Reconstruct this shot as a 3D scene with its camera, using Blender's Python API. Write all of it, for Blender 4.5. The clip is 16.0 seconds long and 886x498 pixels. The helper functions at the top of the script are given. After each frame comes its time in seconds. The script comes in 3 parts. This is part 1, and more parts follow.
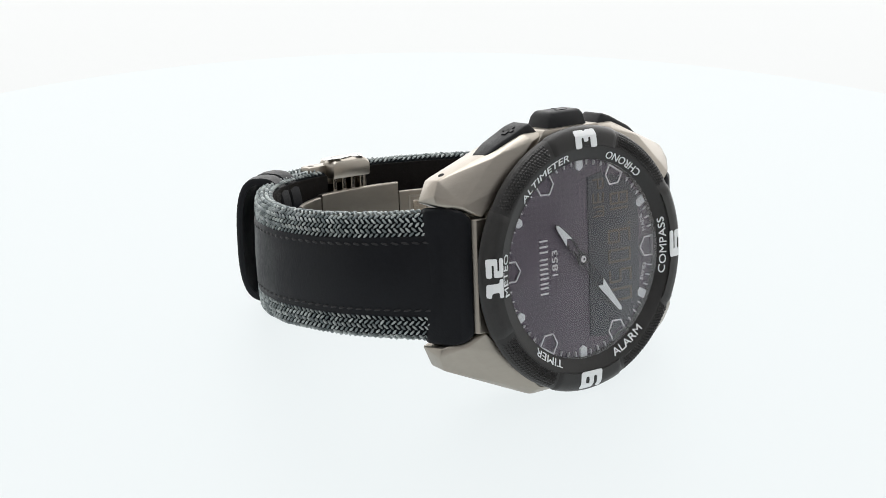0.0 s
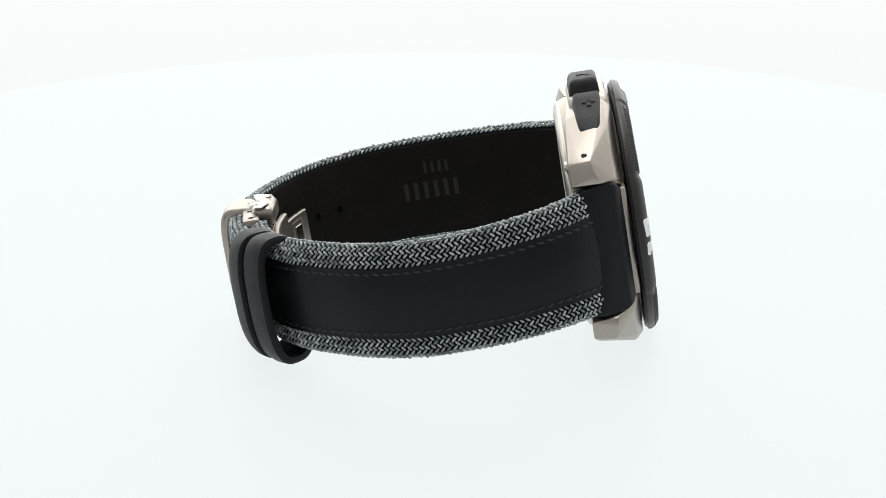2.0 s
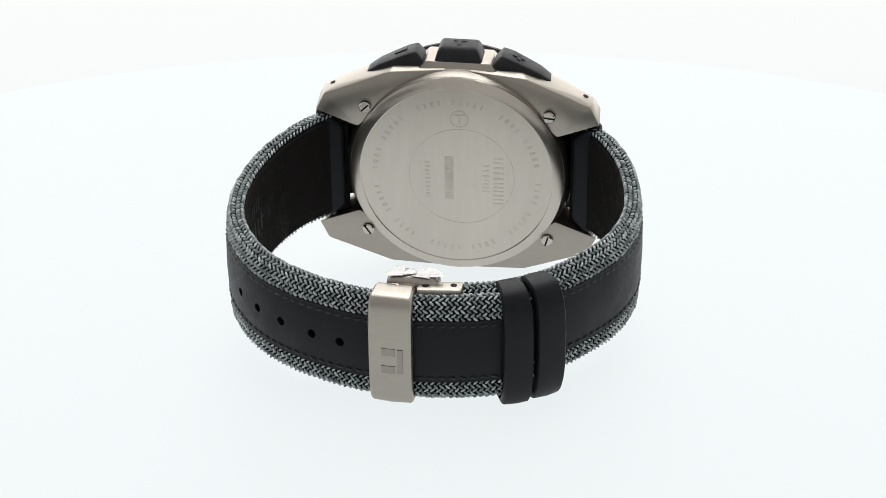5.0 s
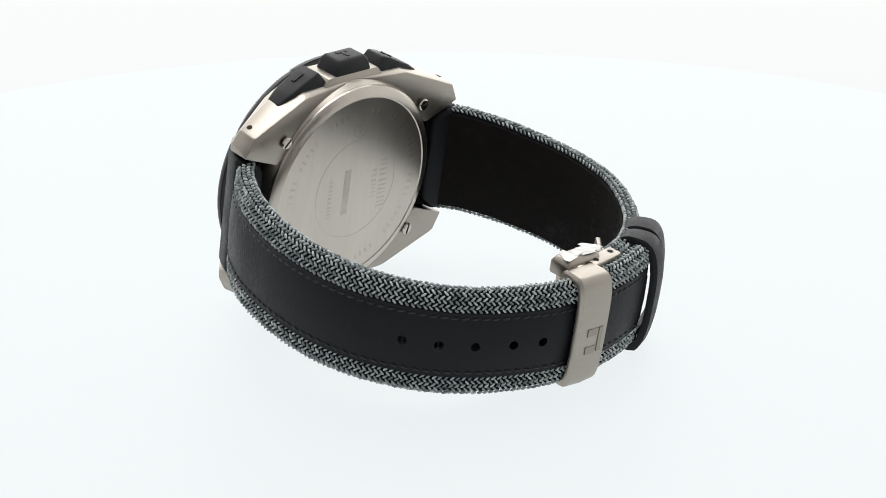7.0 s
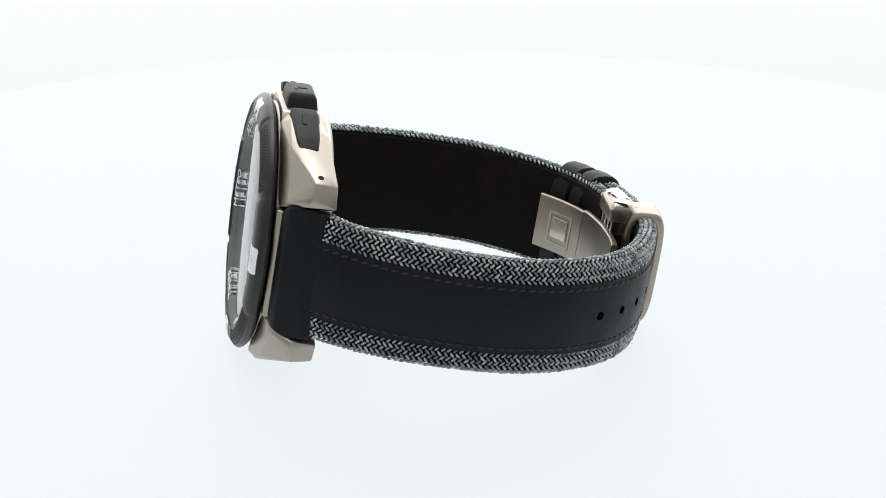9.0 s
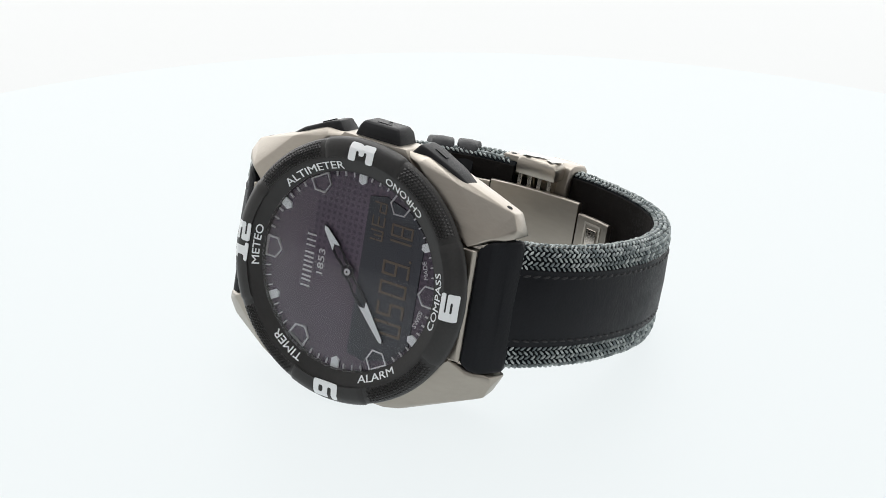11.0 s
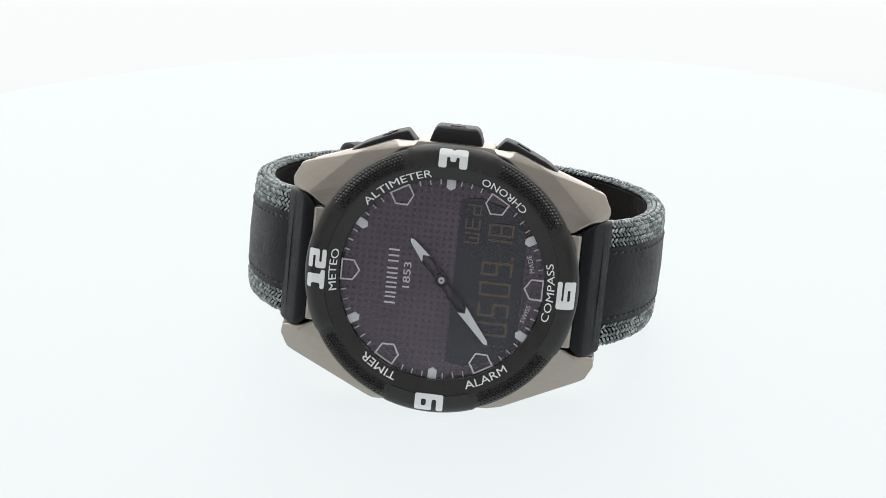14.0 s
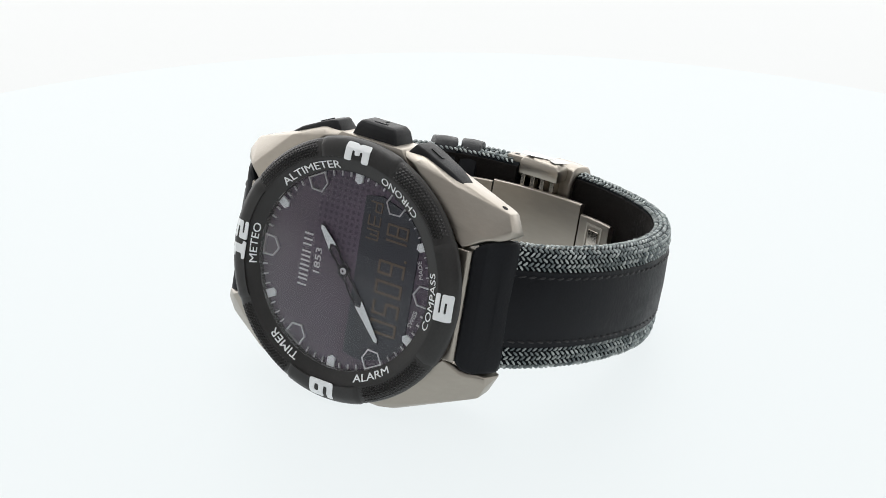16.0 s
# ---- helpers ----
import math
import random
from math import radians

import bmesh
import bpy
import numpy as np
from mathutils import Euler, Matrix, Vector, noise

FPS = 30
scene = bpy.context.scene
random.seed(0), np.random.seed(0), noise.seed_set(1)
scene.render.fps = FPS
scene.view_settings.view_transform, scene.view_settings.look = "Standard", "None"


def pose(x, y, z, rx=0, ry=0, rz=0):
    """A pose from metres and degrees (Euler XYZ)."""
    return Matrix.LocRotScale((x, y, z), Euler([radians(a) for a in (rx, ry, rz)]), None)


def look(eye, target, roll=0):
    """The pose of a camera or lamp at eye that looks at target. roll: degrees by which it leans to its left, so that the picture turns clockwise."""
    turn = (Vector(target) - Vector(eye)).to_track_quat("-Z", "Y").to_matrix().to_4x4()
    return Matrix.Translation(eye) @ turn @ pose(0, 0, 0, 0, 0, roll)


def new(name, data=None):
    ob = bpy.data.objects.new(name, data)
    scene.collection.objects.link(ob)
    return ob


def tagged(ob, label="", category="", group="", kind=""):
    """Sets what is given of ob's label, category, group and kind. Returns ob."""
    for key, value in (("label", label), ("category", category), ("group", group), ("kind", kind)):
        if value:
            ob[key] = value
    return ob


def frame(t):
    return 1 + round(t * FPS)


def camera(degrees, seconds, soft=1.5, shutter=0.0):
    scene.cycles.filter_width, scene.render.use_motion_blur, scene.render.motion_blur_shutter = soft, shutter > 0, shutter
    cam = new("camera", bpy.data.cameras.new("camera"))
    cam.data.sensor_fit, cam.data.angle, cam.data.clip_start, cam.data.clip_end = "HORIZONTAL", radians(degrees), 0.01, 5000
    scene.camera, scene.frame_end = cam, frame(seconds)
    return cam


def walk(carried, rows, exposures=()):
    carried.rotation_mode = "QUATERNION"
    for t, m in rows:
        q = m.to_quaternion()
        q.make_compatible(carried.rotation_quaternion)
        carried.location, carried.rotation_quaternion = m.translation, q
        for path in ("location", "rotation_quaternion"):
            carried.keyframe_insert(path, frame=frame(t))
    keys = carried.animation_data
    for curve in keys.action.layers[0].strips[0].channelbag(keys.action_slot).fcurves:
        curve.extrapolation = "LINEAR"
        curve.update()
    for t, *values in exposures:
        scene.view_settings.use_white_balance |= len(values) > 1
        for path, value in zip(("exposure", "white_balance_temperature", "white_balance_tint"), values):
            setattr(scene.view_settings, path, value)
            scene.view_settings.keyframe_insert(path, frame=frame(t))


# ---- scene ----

# ---------------------------------------------------------------- camera
EYE_H = 0.1594                      # lens height over the turntable top
DIST = 0.3761                      # lens to the turntable's axis
cam = camera(22.31, 16.0, soft=0.75)
PITCH, YAW = radians(21.086), radians(0.037)
EYE = Vector((0.0, -DIST, EYE_H))
AIM = EYE + Vector((math.sin(YAW) * math.cos(PITCH), math.cos(YAW) * math.cos(PITCH), -math.sin(PITCH)))
walk(cam, [(0.0, look(EYE, AIM)), (16.0, look(EYE, AIM))])

# ---------------------------------------------------------------- light
scene.view_settings.exposure = 0.0
world = bpy.data.worlds.new("studio")
world.use_nodes = True
world.node_tree.nodes["Background"].inputs["Color"].default_value = (0.97, 0.985, 1.0, 1)
world.node_tree.nodes["Background"].inputs["Strength"].default_value = 0.52
scene.world = world


def softbox_lamp(name, at, target, size, watts, color):
    d = bpy.data.lights.new(name, "AREA")
    d.shape, d.size, d.energy, d.color = "SQUARE", size, watts, color
    ob = new(name, d)
    ob.matrix_world = look(at, target)
    return ob


softbox_lamp("overhead_softbox", (0.0, 0.15, 0.80), (0, 0, 0), 0.55, 4.0, (1.0, 0.995, 0.985))

# ---------------------------------------------------------------- materials


def mat(name, color, rough=0.5, metal=0.0, grain=0.0, grain_scale=900.0, bump=0.0, bump_scale=1500.0, coat=0.0, spec=0.5, stretch=None):
    """Principled surface with colour grain at two scales and fine relief (object space, metres)."""
    m = bpy.data.materials.new(name)
    m.use_nodes = True
    t = m.node_tree
    b = t.nodes["Principled BSDF"]
    b.inputs["Base Color"].default_value = (*color, 1)
    b.inputs["Roughness"].default_value = rough
    b.inputs["Metallic"].default_value = metal
    b.inputs["Coat Weight"].default_value = coat
    b.inputs["Specular IOR Level"].default_value = spec
    tc = t.nodes.new("ShaderNodeTexCoord")
    mp = t.nodes.new("ShaderNodeMapping")
    t.links.new(tc.outputs["Object"], mp.inputs["Vector"])
    if stretch:
        mp.inputs["Scale"].default_value = stretch
    if grain > 0:
        n1 = t.nodes.new("ShaderNodeTexNoise")
        n1.inputs["Scale"].default_value = grain_scale
        n1.inputs["Detail"].default_value = 5
        n2 = t.nodes.new("ShaderNodeTexNoise")
        n2.inputs["Scale"].default_value = grain_scale * 0.13
        n2.inputs["Detail"].default_value = 2
        t.links.new(mp.outputs[0], n1.inputs["Vector"])
        t.links.new(mp.outputs[0], n2.inputs["Vector"])
        add = t.nodes.new("ShaderNodeMath")
        add.operation = "ADD"
        t.links.new(n1.outputs["Fac"], add.inputs[0])
        t.links.new(n2.outputs["Fac"], add.inputs[1])
        ramp = t.nodes.new("ShaderNodeMapRange")
        ramp.inputs["From Min"].default_value, ramp.inputs["From Max"].default_value = 0.65, 1.35
        ramp.inputs["To Min"].default_value, ramp.inputs["To Max"].default_value = 1 - grain, 1 + grain
        t.links.new(add.outputs[0], ramp.inputs["Value"])
        mul = t.nodes.new("ShaderNodeVectorMath")
        mul.operation = "SCALE"
        mul.inputs[0].default_value = color
        t.links.new(ramp.outputs[0], mul.inputs["Scale"])
        t.links.new(mul.outputs[0], b.inputs["Base Color"])
        rr = t.nodes.new("ShaderNodeMath")
        rr.operation = "MULTIPLY"
        rr.inputs[1].default_value = rough
        t.links.new(ramp.outputs[0], rr.inputs[0])
        t.links.new(rr.outputs[0], b.inputs["Roughness"])
    if bump > 0:
        n3 = t.nodes.new("ShaderNodeTexNoise")
        n3.inputs["Scale"].default_value = bump_scale
        n3.inputs["Detail"].default_value = 4
        t.links.new(mp.outputs[0], n3.inputs["Vector"])
        bp = t.nodes.new("ShaderNodeBump")
        bp.inputs["Strength"].default_value = bump
        bp.inputs["Distance"].default_value = 0.0002
        t.links.new(n3.outputs["Fac"], bp.inputs["Height"])
        t.links.new(bp.outputs[0], b.inputs["Normal"])
    return m


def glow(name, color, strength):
    """Back-lit acrylic or sheet, and added unseen walls: near-black base, white by emission."""
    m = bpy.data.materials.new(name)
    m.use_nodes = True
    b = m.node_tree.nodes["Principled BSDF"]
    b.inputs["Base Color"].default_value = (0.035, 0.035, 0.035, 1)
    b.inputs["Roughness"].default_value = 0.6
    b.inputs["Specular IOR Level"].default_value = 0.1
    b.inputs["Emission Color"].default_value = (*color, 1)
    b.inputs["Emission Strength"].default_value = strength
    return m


TITAN = mat("brushed_titanium", (0.355, 0.325, 0.285), 0.36, 1.0, grain=0.05, grain_scale=1500, bump=0.10, bump_scale=3000, stretch=(1.0, 0.25, 1.0))
TITAN_POL = mat("polished_titanium", (0.52, 0.48, 0.43), 0.20, 1.0, grain=0.06, grain_scale=1200, bump=0.04)
TITAN_BACK = mat("satin_caseback", (0.53, 0.488, 0.435), 0.30, 1.0, grain=0.05, grain_scale=800, bump=0.08, bump_scale=2500, stretch=(0.15, 1.0, 1.0))
ENGRAVE = mat("engraved_metal", (0.47, 0.432, 0.385), 0.38, 1.0, grain=0.15)
EMBLEM = mat("darker_polished_metal", (0.27, 0.247, 0.215), 0.28, 1.0, grain=0.06)
BEZEL = mat("black_coated_metal", (0.021, 0.020, 0.0195), 0.38, 0.0, grain=0.2, grain_scale=2500, bump=0.12, bump_scale=6000, spec=0.38)
RUBBER = mat("black_rubber", (0.014, 0.0145, 0.016), 0.50, 0.0, grain=0.2, grain_scale=2500, bump=0.2, bump_scale=7000, spec=0.25)
LEATHER = mat("black_leather", (0.0058, 0.0066, 0.0088), 0.46, 0.0, grain=0.22, grain_scale=1200, bump=0.30, bump_scale=2600, spec=0.16)
LEATHER_EDGE = mat("smooth_black_leather", (0.0062, 0.007, 0.009), 0.46, 0.0, grain=0.25, grain_scale=900, bump=0.25, bump_scale=3500, spec=0.18)
LINING = mat("black_suede_lining", (0.0085, 0.0075, 0.007), 0.95, 0.0, grain=0.5, grain_scale=1500, bump=0.6, bump_scale=5000, spec=0.08)
LINING_MARK = mat("pressed_grey_print", (0.019, 0.018, 0.0175), 0.75, 0.0, grain=0.4, grain_scale=1500, spec=0.2)
CORE = mat("dark_navy_textile", (0.005, 0.007, 0.009), 0.9, 0.0, grain=0.4, grain_scale=3000, spec=0.15)
THREAD = mat("black_thread", (0.008, 0.008, 0.0095), 0.6, 0.0, grain=0.3, grain_scale=4000)
WHITE = mat("white_paint", (0.80, 0.82, 0.83), 0.5, 0.0, grain=0.03)
LUME = mat("white_luminous_fill", (0.72, 0.76, 0.76), 0.55, 0.0, grain=0.05)
STEEL_LINE = mat("bright_steel", (0.62, 0.62, 0.63), 0.3, 1.0)
DARK_STEEL = mat("dark_steel", (0.035, 0.033, 0.036), 0.3, 0.6)
HOLE = mat("dark_hole", (0.006, 0.005, 0.005), 0.9)
LCD_SEG = mat("tan_display_segment", (0.105, 0.082, 0.060), 0.5)
PRINT_GREY = mat("grey_print", (0.58, 0.58, 0.60), 0.5)
FILM = mat("clear_protective_film", (0.62, 0.61, 0.59), 0.15, 0.0, bump=0.8, bump_scale=700)


def braid_mat():
    """Grey-green cord, each strand of a slightly different shade."""
    m = mat("grey_green_cord", (0.2, 0.25, 0.26), 0.62, 0.0, bump=0.5, bump_scale=9000, spec=0.3)
    t = m.node_tree
    g = t.nodes.new("ShaderNodeNewGeometry")
    r = t.nodes.new("ShaderNodeValToRGB")
    r.color_ramp.elements[0].color = (0.16, 0.19, 0.195, 1)
    r.color_ramp.elements[1].color = (0.52, 0.56, 0.555, 1)
    t.links.new(g.outputs["Random Per Island"], r.inputs["Fac"])
    t.links.new(r.outputs["Color"], t.nodes["Principled BSDF"].inputs["Base Color"])
    return m


CORD = braid_mat()


def dial_mat():
    """Solar dial: purple-black with a faint woven grid of cells about a millimetre wide."""
    m = bpy.data.materials.new("solar_dial")
    m.use_nodes = True
    t = m.node_tree
    b = t.nodes["Principled BSDF"]
    tc = t.nodes.new("ShaderNodeTexCoord")
    sep = t.nodes.new("ShaderNodeSeparateXYZ")
    t.links.new(tc.outputs["Object"], sep.inputs[0])
    waves = []
    for axis in ("X", "Y"):
        k = t.nodes.new("ShaderNodeMath")
        k.operation = "MULTIPLY"
        k.inputs[1].default_value = 2 * math.pi / 0.00108
        t.links.new(sep.outputs[axis], k.inputs[0])
        w = t.nodes.new("ShaderNodeMath")
        w.operation = "SINE"
        t.links.new(k.outputs[0], w.inputs[0])
        r = t.nodes.new("ShaderNodeMapRange")
        r.interpolation_type = "SMOOTHSTEP"
        r.inputs["From Min"].default_value, r.inputs["From Max"].default_value = -0.35, 0.35
        t.links.new(w.outputs[0], r.inputs["Value"])
        waves.append(r)
    both = t.nodes.new("ShaderNodeMath")
    both.operation = "MULTIPLY"
    t.links.new(waves[0].outputs[0], both.inputs[0])
    t.links.new(waves[1].outputs[0], both.inputs[1])
    ck = t.nodes.new("ShaderNodeMixRGB")
    ck.inputs["Color1"].default_value = (0.124, 0.096, 0.130, 1)
    ck.inputs["Color2"].default_value = (0.076, 0.059, 0.084, 1)
    t.links.new(both.outputs[0], ck.inputs["Fac"])
    n = t.nodes.new("ShaderNodeTexNoise")
    n.inputs["Scale"].default_value = 160
    t.links.new(tc.outputs["Object"], n.inputs["Vector"])
    mx = t.nodes.new("ShaderNodeMixRGB")
    mx.blend_type = "MULTIPLY"
    mx.inputs["Fac"].default_value = 0.5
    t.links.new(ck.outputs["Color"], mx.inputs["Color1"])
    t.links.new(n.outputs["Fac"], mx.inputs["Color2"])
    t.links.new(mx.outputs[0], b.inputs["Base Color"])
    b.inputs["Roughness"].default_value = 0.45
    return m


DIAL = dial_mat()
LCD = mat("dark_display_glass", (0.036, 0.039, 0.047), 0.6, 0.0, grain=0.1, grain_scale=300)


def glass_mat():
    """Coated flat crystal: clear, with a mirror film that strengthens at a slant."""
    m = bpy.data.materials.new("sapphire_crystal")
    m.use_nodes = True
    t = m.node_tree
    t.nodes.remove(t.nodes["Principled BSDF"])
    clear = t.nodes.new("ShaderNodeBsdfTransparent")
    clear.inputs["Color"].default_value = (0.97, 0.965, 0.975, 1)
    gloss = t.nodes.new("ShaderNodeBsdfGlossy")
    gloss.inputs["Roughness"].default_value = 0.015
    lw = t.nodes.new("ShaderNodeLayerWeight")
    lw.inputs["Blend"].default_value = 0.5
    pw = t.nodes.new("ShaderNodeMath")
    pw.operation = "POWER"
    pw.inputs[1].default_value = 3.0
    t.links.new(lw.outputs["Facing"], pw.inputs[0])
    fr = t.nodes.new("ShaderNodeMath")
    fr.operation = "MULTIPLY_ADD"
    fr.inputs[1].default_value, fr.inputs[2].default_value = 0.98, 0.012
    t.links.new(pw.outputs[0], fr.inputs[0])
    mix = t.nodes.new("ShaderNodeMixShader")
    t.links.new(fr.outputs[0], mix.inputs[0])
    t.links.new(clear.outputs[0], mix.inputs[1])
    t.links.new(gloss.outputs[0], mix.inputs[2])
    t.links.new(mix.outputs[0], t.nodes["Material Output"].inputs["Surface"])
    return m


GLASS = glass_mat()
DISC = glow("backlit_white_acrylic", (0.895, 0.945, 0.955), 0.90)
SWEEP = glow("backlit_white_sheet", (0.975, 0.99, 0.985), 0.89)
SIDE_FILL = glow("added_side_glow", (1.0, 0.99, 0.97), 0.85)
FRONT_FILL = glow("added_front_glow", (1.0, 0.98, 0.97), 0.50)
PANEL = glow("light_panel_fabric", (1.0, 0.995, 0.985), 2.5)
DARK_SURROUND = mat("dark_surround", (0.012, 0.012, 0.013), 0.9, 0.0, grain=0.3, grain_scale=40, spec=0.1)

# ---------------------------------------------------------------- mesh helpers
MM = 0.001


def link_mesh(name, verts, faces, material, parent=None, label="", smooth=False, scale=MM):
    me = bpy.data.meshes.new(name)
    me.from_pydata([(v[0] * scale, v[1] * scale, v[2] * scale) for v in verts], [], faces)
    me.materials.append(material)
    if smooth:
        me.shade_smooth()
    me.update()
    ob = new(name, me)
    if parent:
        ob.parent = parent
    if label:
        tagged(ob, label)
    return ob


def part(name, bm, material, parent, label="", smooth=False):
    """One bmesh (in millimetres) as one mesh object under a thing or a part."""
    bmesh.ops.recalc_face_normals(bm, faces=bm.faces)
    bmesh.ops.scale(bm, vec=(MM, MM, MM), verts=bm.verts)
    me = bpy.data.meshes.new(name)
    bm.to_mesh(me)
    bm.free()
    me.materials.append(material)
    if smooth:
        me.shade_smooth()
        me.set_sharp_from_angle(angle=radians(32))
    ob = new(name, me)
    if parent:
        ob.parent = parent
    if label:
        tagged(ob, label)
    return ob


def hull_into(bm, pts, bevel=0.0, segs=2):
    b2 = bmesh.new()
    vs = [b2.verts.new(p) for p in pts]
    r = bmesh.ops.convex_hull(b2, input=vs)
    junk = [v for v in b2.verts if not v.link_faces]
    bmesh.ops.delete(b2, geom=junk, context="VERTS")
    bmesh.ops.dissolve_limit(b2, angle_limit=radians(2), verts=b2.verts, edges=b2.edges)
    if bevel:
        bmesh.ops.bevel(b2, geom=list(b2.edges), offset=bevel, segments=segs, profile=0.5, affect="EDGES", clamp_overlap=True)
    me = bpy.data.meshes.new("tmp")
    b2.to_mesh(me)
    b2.free()
    bm.from_mesh(me)
    bpy.data.meshes.remove(me)
    return bm


def hull(pts, bevel=0.0, segs=2):
    return hull_into(bmesh.new(), pts, bevel, segs)


def lathe_into(bm, profile, n=128, cx=0.0, cy=0.0, closed=True):
    """Turn a closed (r, z) profile about the local z axis."""
    rings = []
    for k in range(n):
        a = 2 * math.pi * k / n
        rings.append([bm.verts.new((cx + r * math.sin(a), cy + r * math.cos(a), z)) for r, z in profile])
    m = len(profile)
    for k in range(n):
        a, b = rings[k], rings[(k + 1) % n]
        for i in range(m if closed else m - 1):
            j = (i + 1) % m
            bm.faces.new((a[i], a[j], b[j], b[i]))
    return bm


def disc_into(bm, r, z0, z1, n=96, cx=0.0, cy=0.0, bevel=0.0):
    prof = [(r - bevel, z1), (r, z1 - bevel), (r, z0)] if bevel else [(r, z1), (r, z0)]
    rings = [[bm.verts.new((cx + q * math.sin(2 * math.pi * k / n), cy + q * math.cos(2 * math.pi * k / n), z)) for k in range(n)] for q, z in prof]
    bm.faces.new(rings[0])
    bm.faces.new(list(reversed(rings[-1])))
    for a, b in zip(rings, rings[1:]):
        for k in range(n):
            bm.faces.new((a[k], b[k], b[(k + 1) % n], a[(k + 1) % n]))
    return bm


def prism_into(bm, poly, z0, z1):
    a = [bm.verts.new((x, y, z1)) for x, y in poly]
    b = [bm.verts.new((x, y, z0)) for x, y in poly]
    n = len(poly)
    bm.faces.new(a)
    bm.faces.new(list(reversed(b)))
    for k in range(n):
        bm.faces.new((a[k], b[k], b[(k + 1) % n], a[(k + 1) % n]))
    return bm


def turned(poly, deg):
    """Turn a plan outline clockwise by deg."""
    c, s = math.cos(radians(deg)), math.sin(radians(deg))
    return [(x * c + y * s, -x * s + y * c) for x, y in poly]


def text_bm(word, width, height, depth, bold=0.0):
    """A word as a solid, centred, stretched to width x height (millimetres)."""
    cu = bpy.data.curves.new("word", "FONT")
    cu.body, cu.size, cu.extrude, cu.offset, cu.resolution_u = word, 1.0, 0.5, bold, 3
    ob = new("word", cu)
    me = bpy.data.meshes.new_from_object(ob.evaluated_get(bpy.context.evaluated_depsgraph_get()))
    bm = bmesh.new()
    bm.from_mesh(me)
    bpy.data.objects.remove(ob)
    bpy.data.meshes.remove(me)
    bpy.data.curves.remove(cu)
    xs = [v.co.x for v in bm.verts]
    ys = [v.co.y for v in bm.verts]
    x0, x1, y0, y1 = min(xs), max(xs), min(ys), max(ys)
    for v in bm.verts:
        v.co = Vector(((v.co.x - (x0 + x1) / 2) / (x1 - x0) * width, (v.co.y - (y0 + y1) / 2) / (y1 - y0) * height, (v.co.z + 0.5) * depth))
    return bm


def spline(pts, step=0.6):
    """Catmull-Rom through (y, z) points, resampled at equal steps."""
    P = [np.array(p, float) for p in pts]
    P = [2 * P[0] - P[1]] + P + [2 * P[-1] - P[-2]]
    out = []
    for i in range(1, len(P) - 2):
        for k in range(24):
            t = k / 24
            a, b, c, d = P[i - 1:i + 3]
            out.append(0.5 * (2 * b + (c - a) * t + (2 * a - 5 * b + 4 * c - d) * t * t + (3 * b - a - 3 * c + d) * t ** 3))
    out.append(P[-2])
    out = np.array(out)
    s = np.concatenate([[0], np.cumsum(np.linalg.norm(np.diff(out, axis=0), axis=1))])
    n = int(s[-1] / step) + 1
    q = np.linspace(0, s[-1], n)
    c = np.stack([np.interp(q, s, out[:, 0]), np.interp(q, s, out[:, 1])], 1)
    t = np.gradient(c, axis=0)
    t /= np.linalg.norm(t, axis=1)[:, None]
    return q, c, t


SAG = -0.7                          # the short strap hangs this much lower midway than at the lugs


class Band:
    """A strap's path in the y-z plane; at(s, x, h) is the point s along it, x across and h out from its outer face."""

    def __init__(self, pts, out, sag=0.0):
        self.sag = sag
        self.s, self.c, self.t = spline(pts)
        n = np.stack([self.t[:, 1], -self.t[:, 0]], 1) * out
        self.n = n
        self.length = self.s[-1]

    def at(self, s, x, h):
        y = np.interp(s, self.s, self.c[:, 0]) + h * np.interp(s, self.s, self.n[:, 0])
        z = np.interp(s, self.s, self.c[:, 1]) + h * np.interp(s, self.s, self.n[:, 1])
        return (x + float(np.interp(z, (-68, -55, -38, -24, -10), (0.0, 0.4 * self.sag, self.sag, 0.8 * self.sag, 0.0))), float(y), float(z))


def sweep_into(bm, band, s0, s1, section, step=1.0, wide=None):
    """Carry a closed (x, h) section along a band from s0 to s1."""
    n = max(2, int(abs(s1 - s0) / step) + 1)
    rings = []
    for s in np.linspace(s0, s1, n):
        k = wide(s) if wide else 1.0
        rings.append([bm.verts.new(band.at(s, x * k, h)) for x, h in section])
    m = len(section)
    for a, b in zip(rings, rings[1:]):
        for i in range(m):
            bm.faces.new((a[i], a[(i + 1) % m], b[(i + 1) % m], b[i]))
    bm.faces.new(rings[0])
    bm.faces.new(list(reversed(rings[-1])))
    return bm


def rounded(x0, x1, h0, h1, r, k=4):
    """A rounded rectangle as a section."""
    out = []
    for cx, ch, a0 in ((x1 - r, h1 - r, 0), (x0 + r, h1 - r, 90), (x0 + r, h0 + r, 180), (x1 - r, h0 + r, 270)):
        for i in range(k + 1):
            a = radians(a0 + 90 * i / k)
            out.append((cx + r * math.cos(a), ch + r * math.sin(a)))
    return out

# ---------------------------------------------------------------- the studio


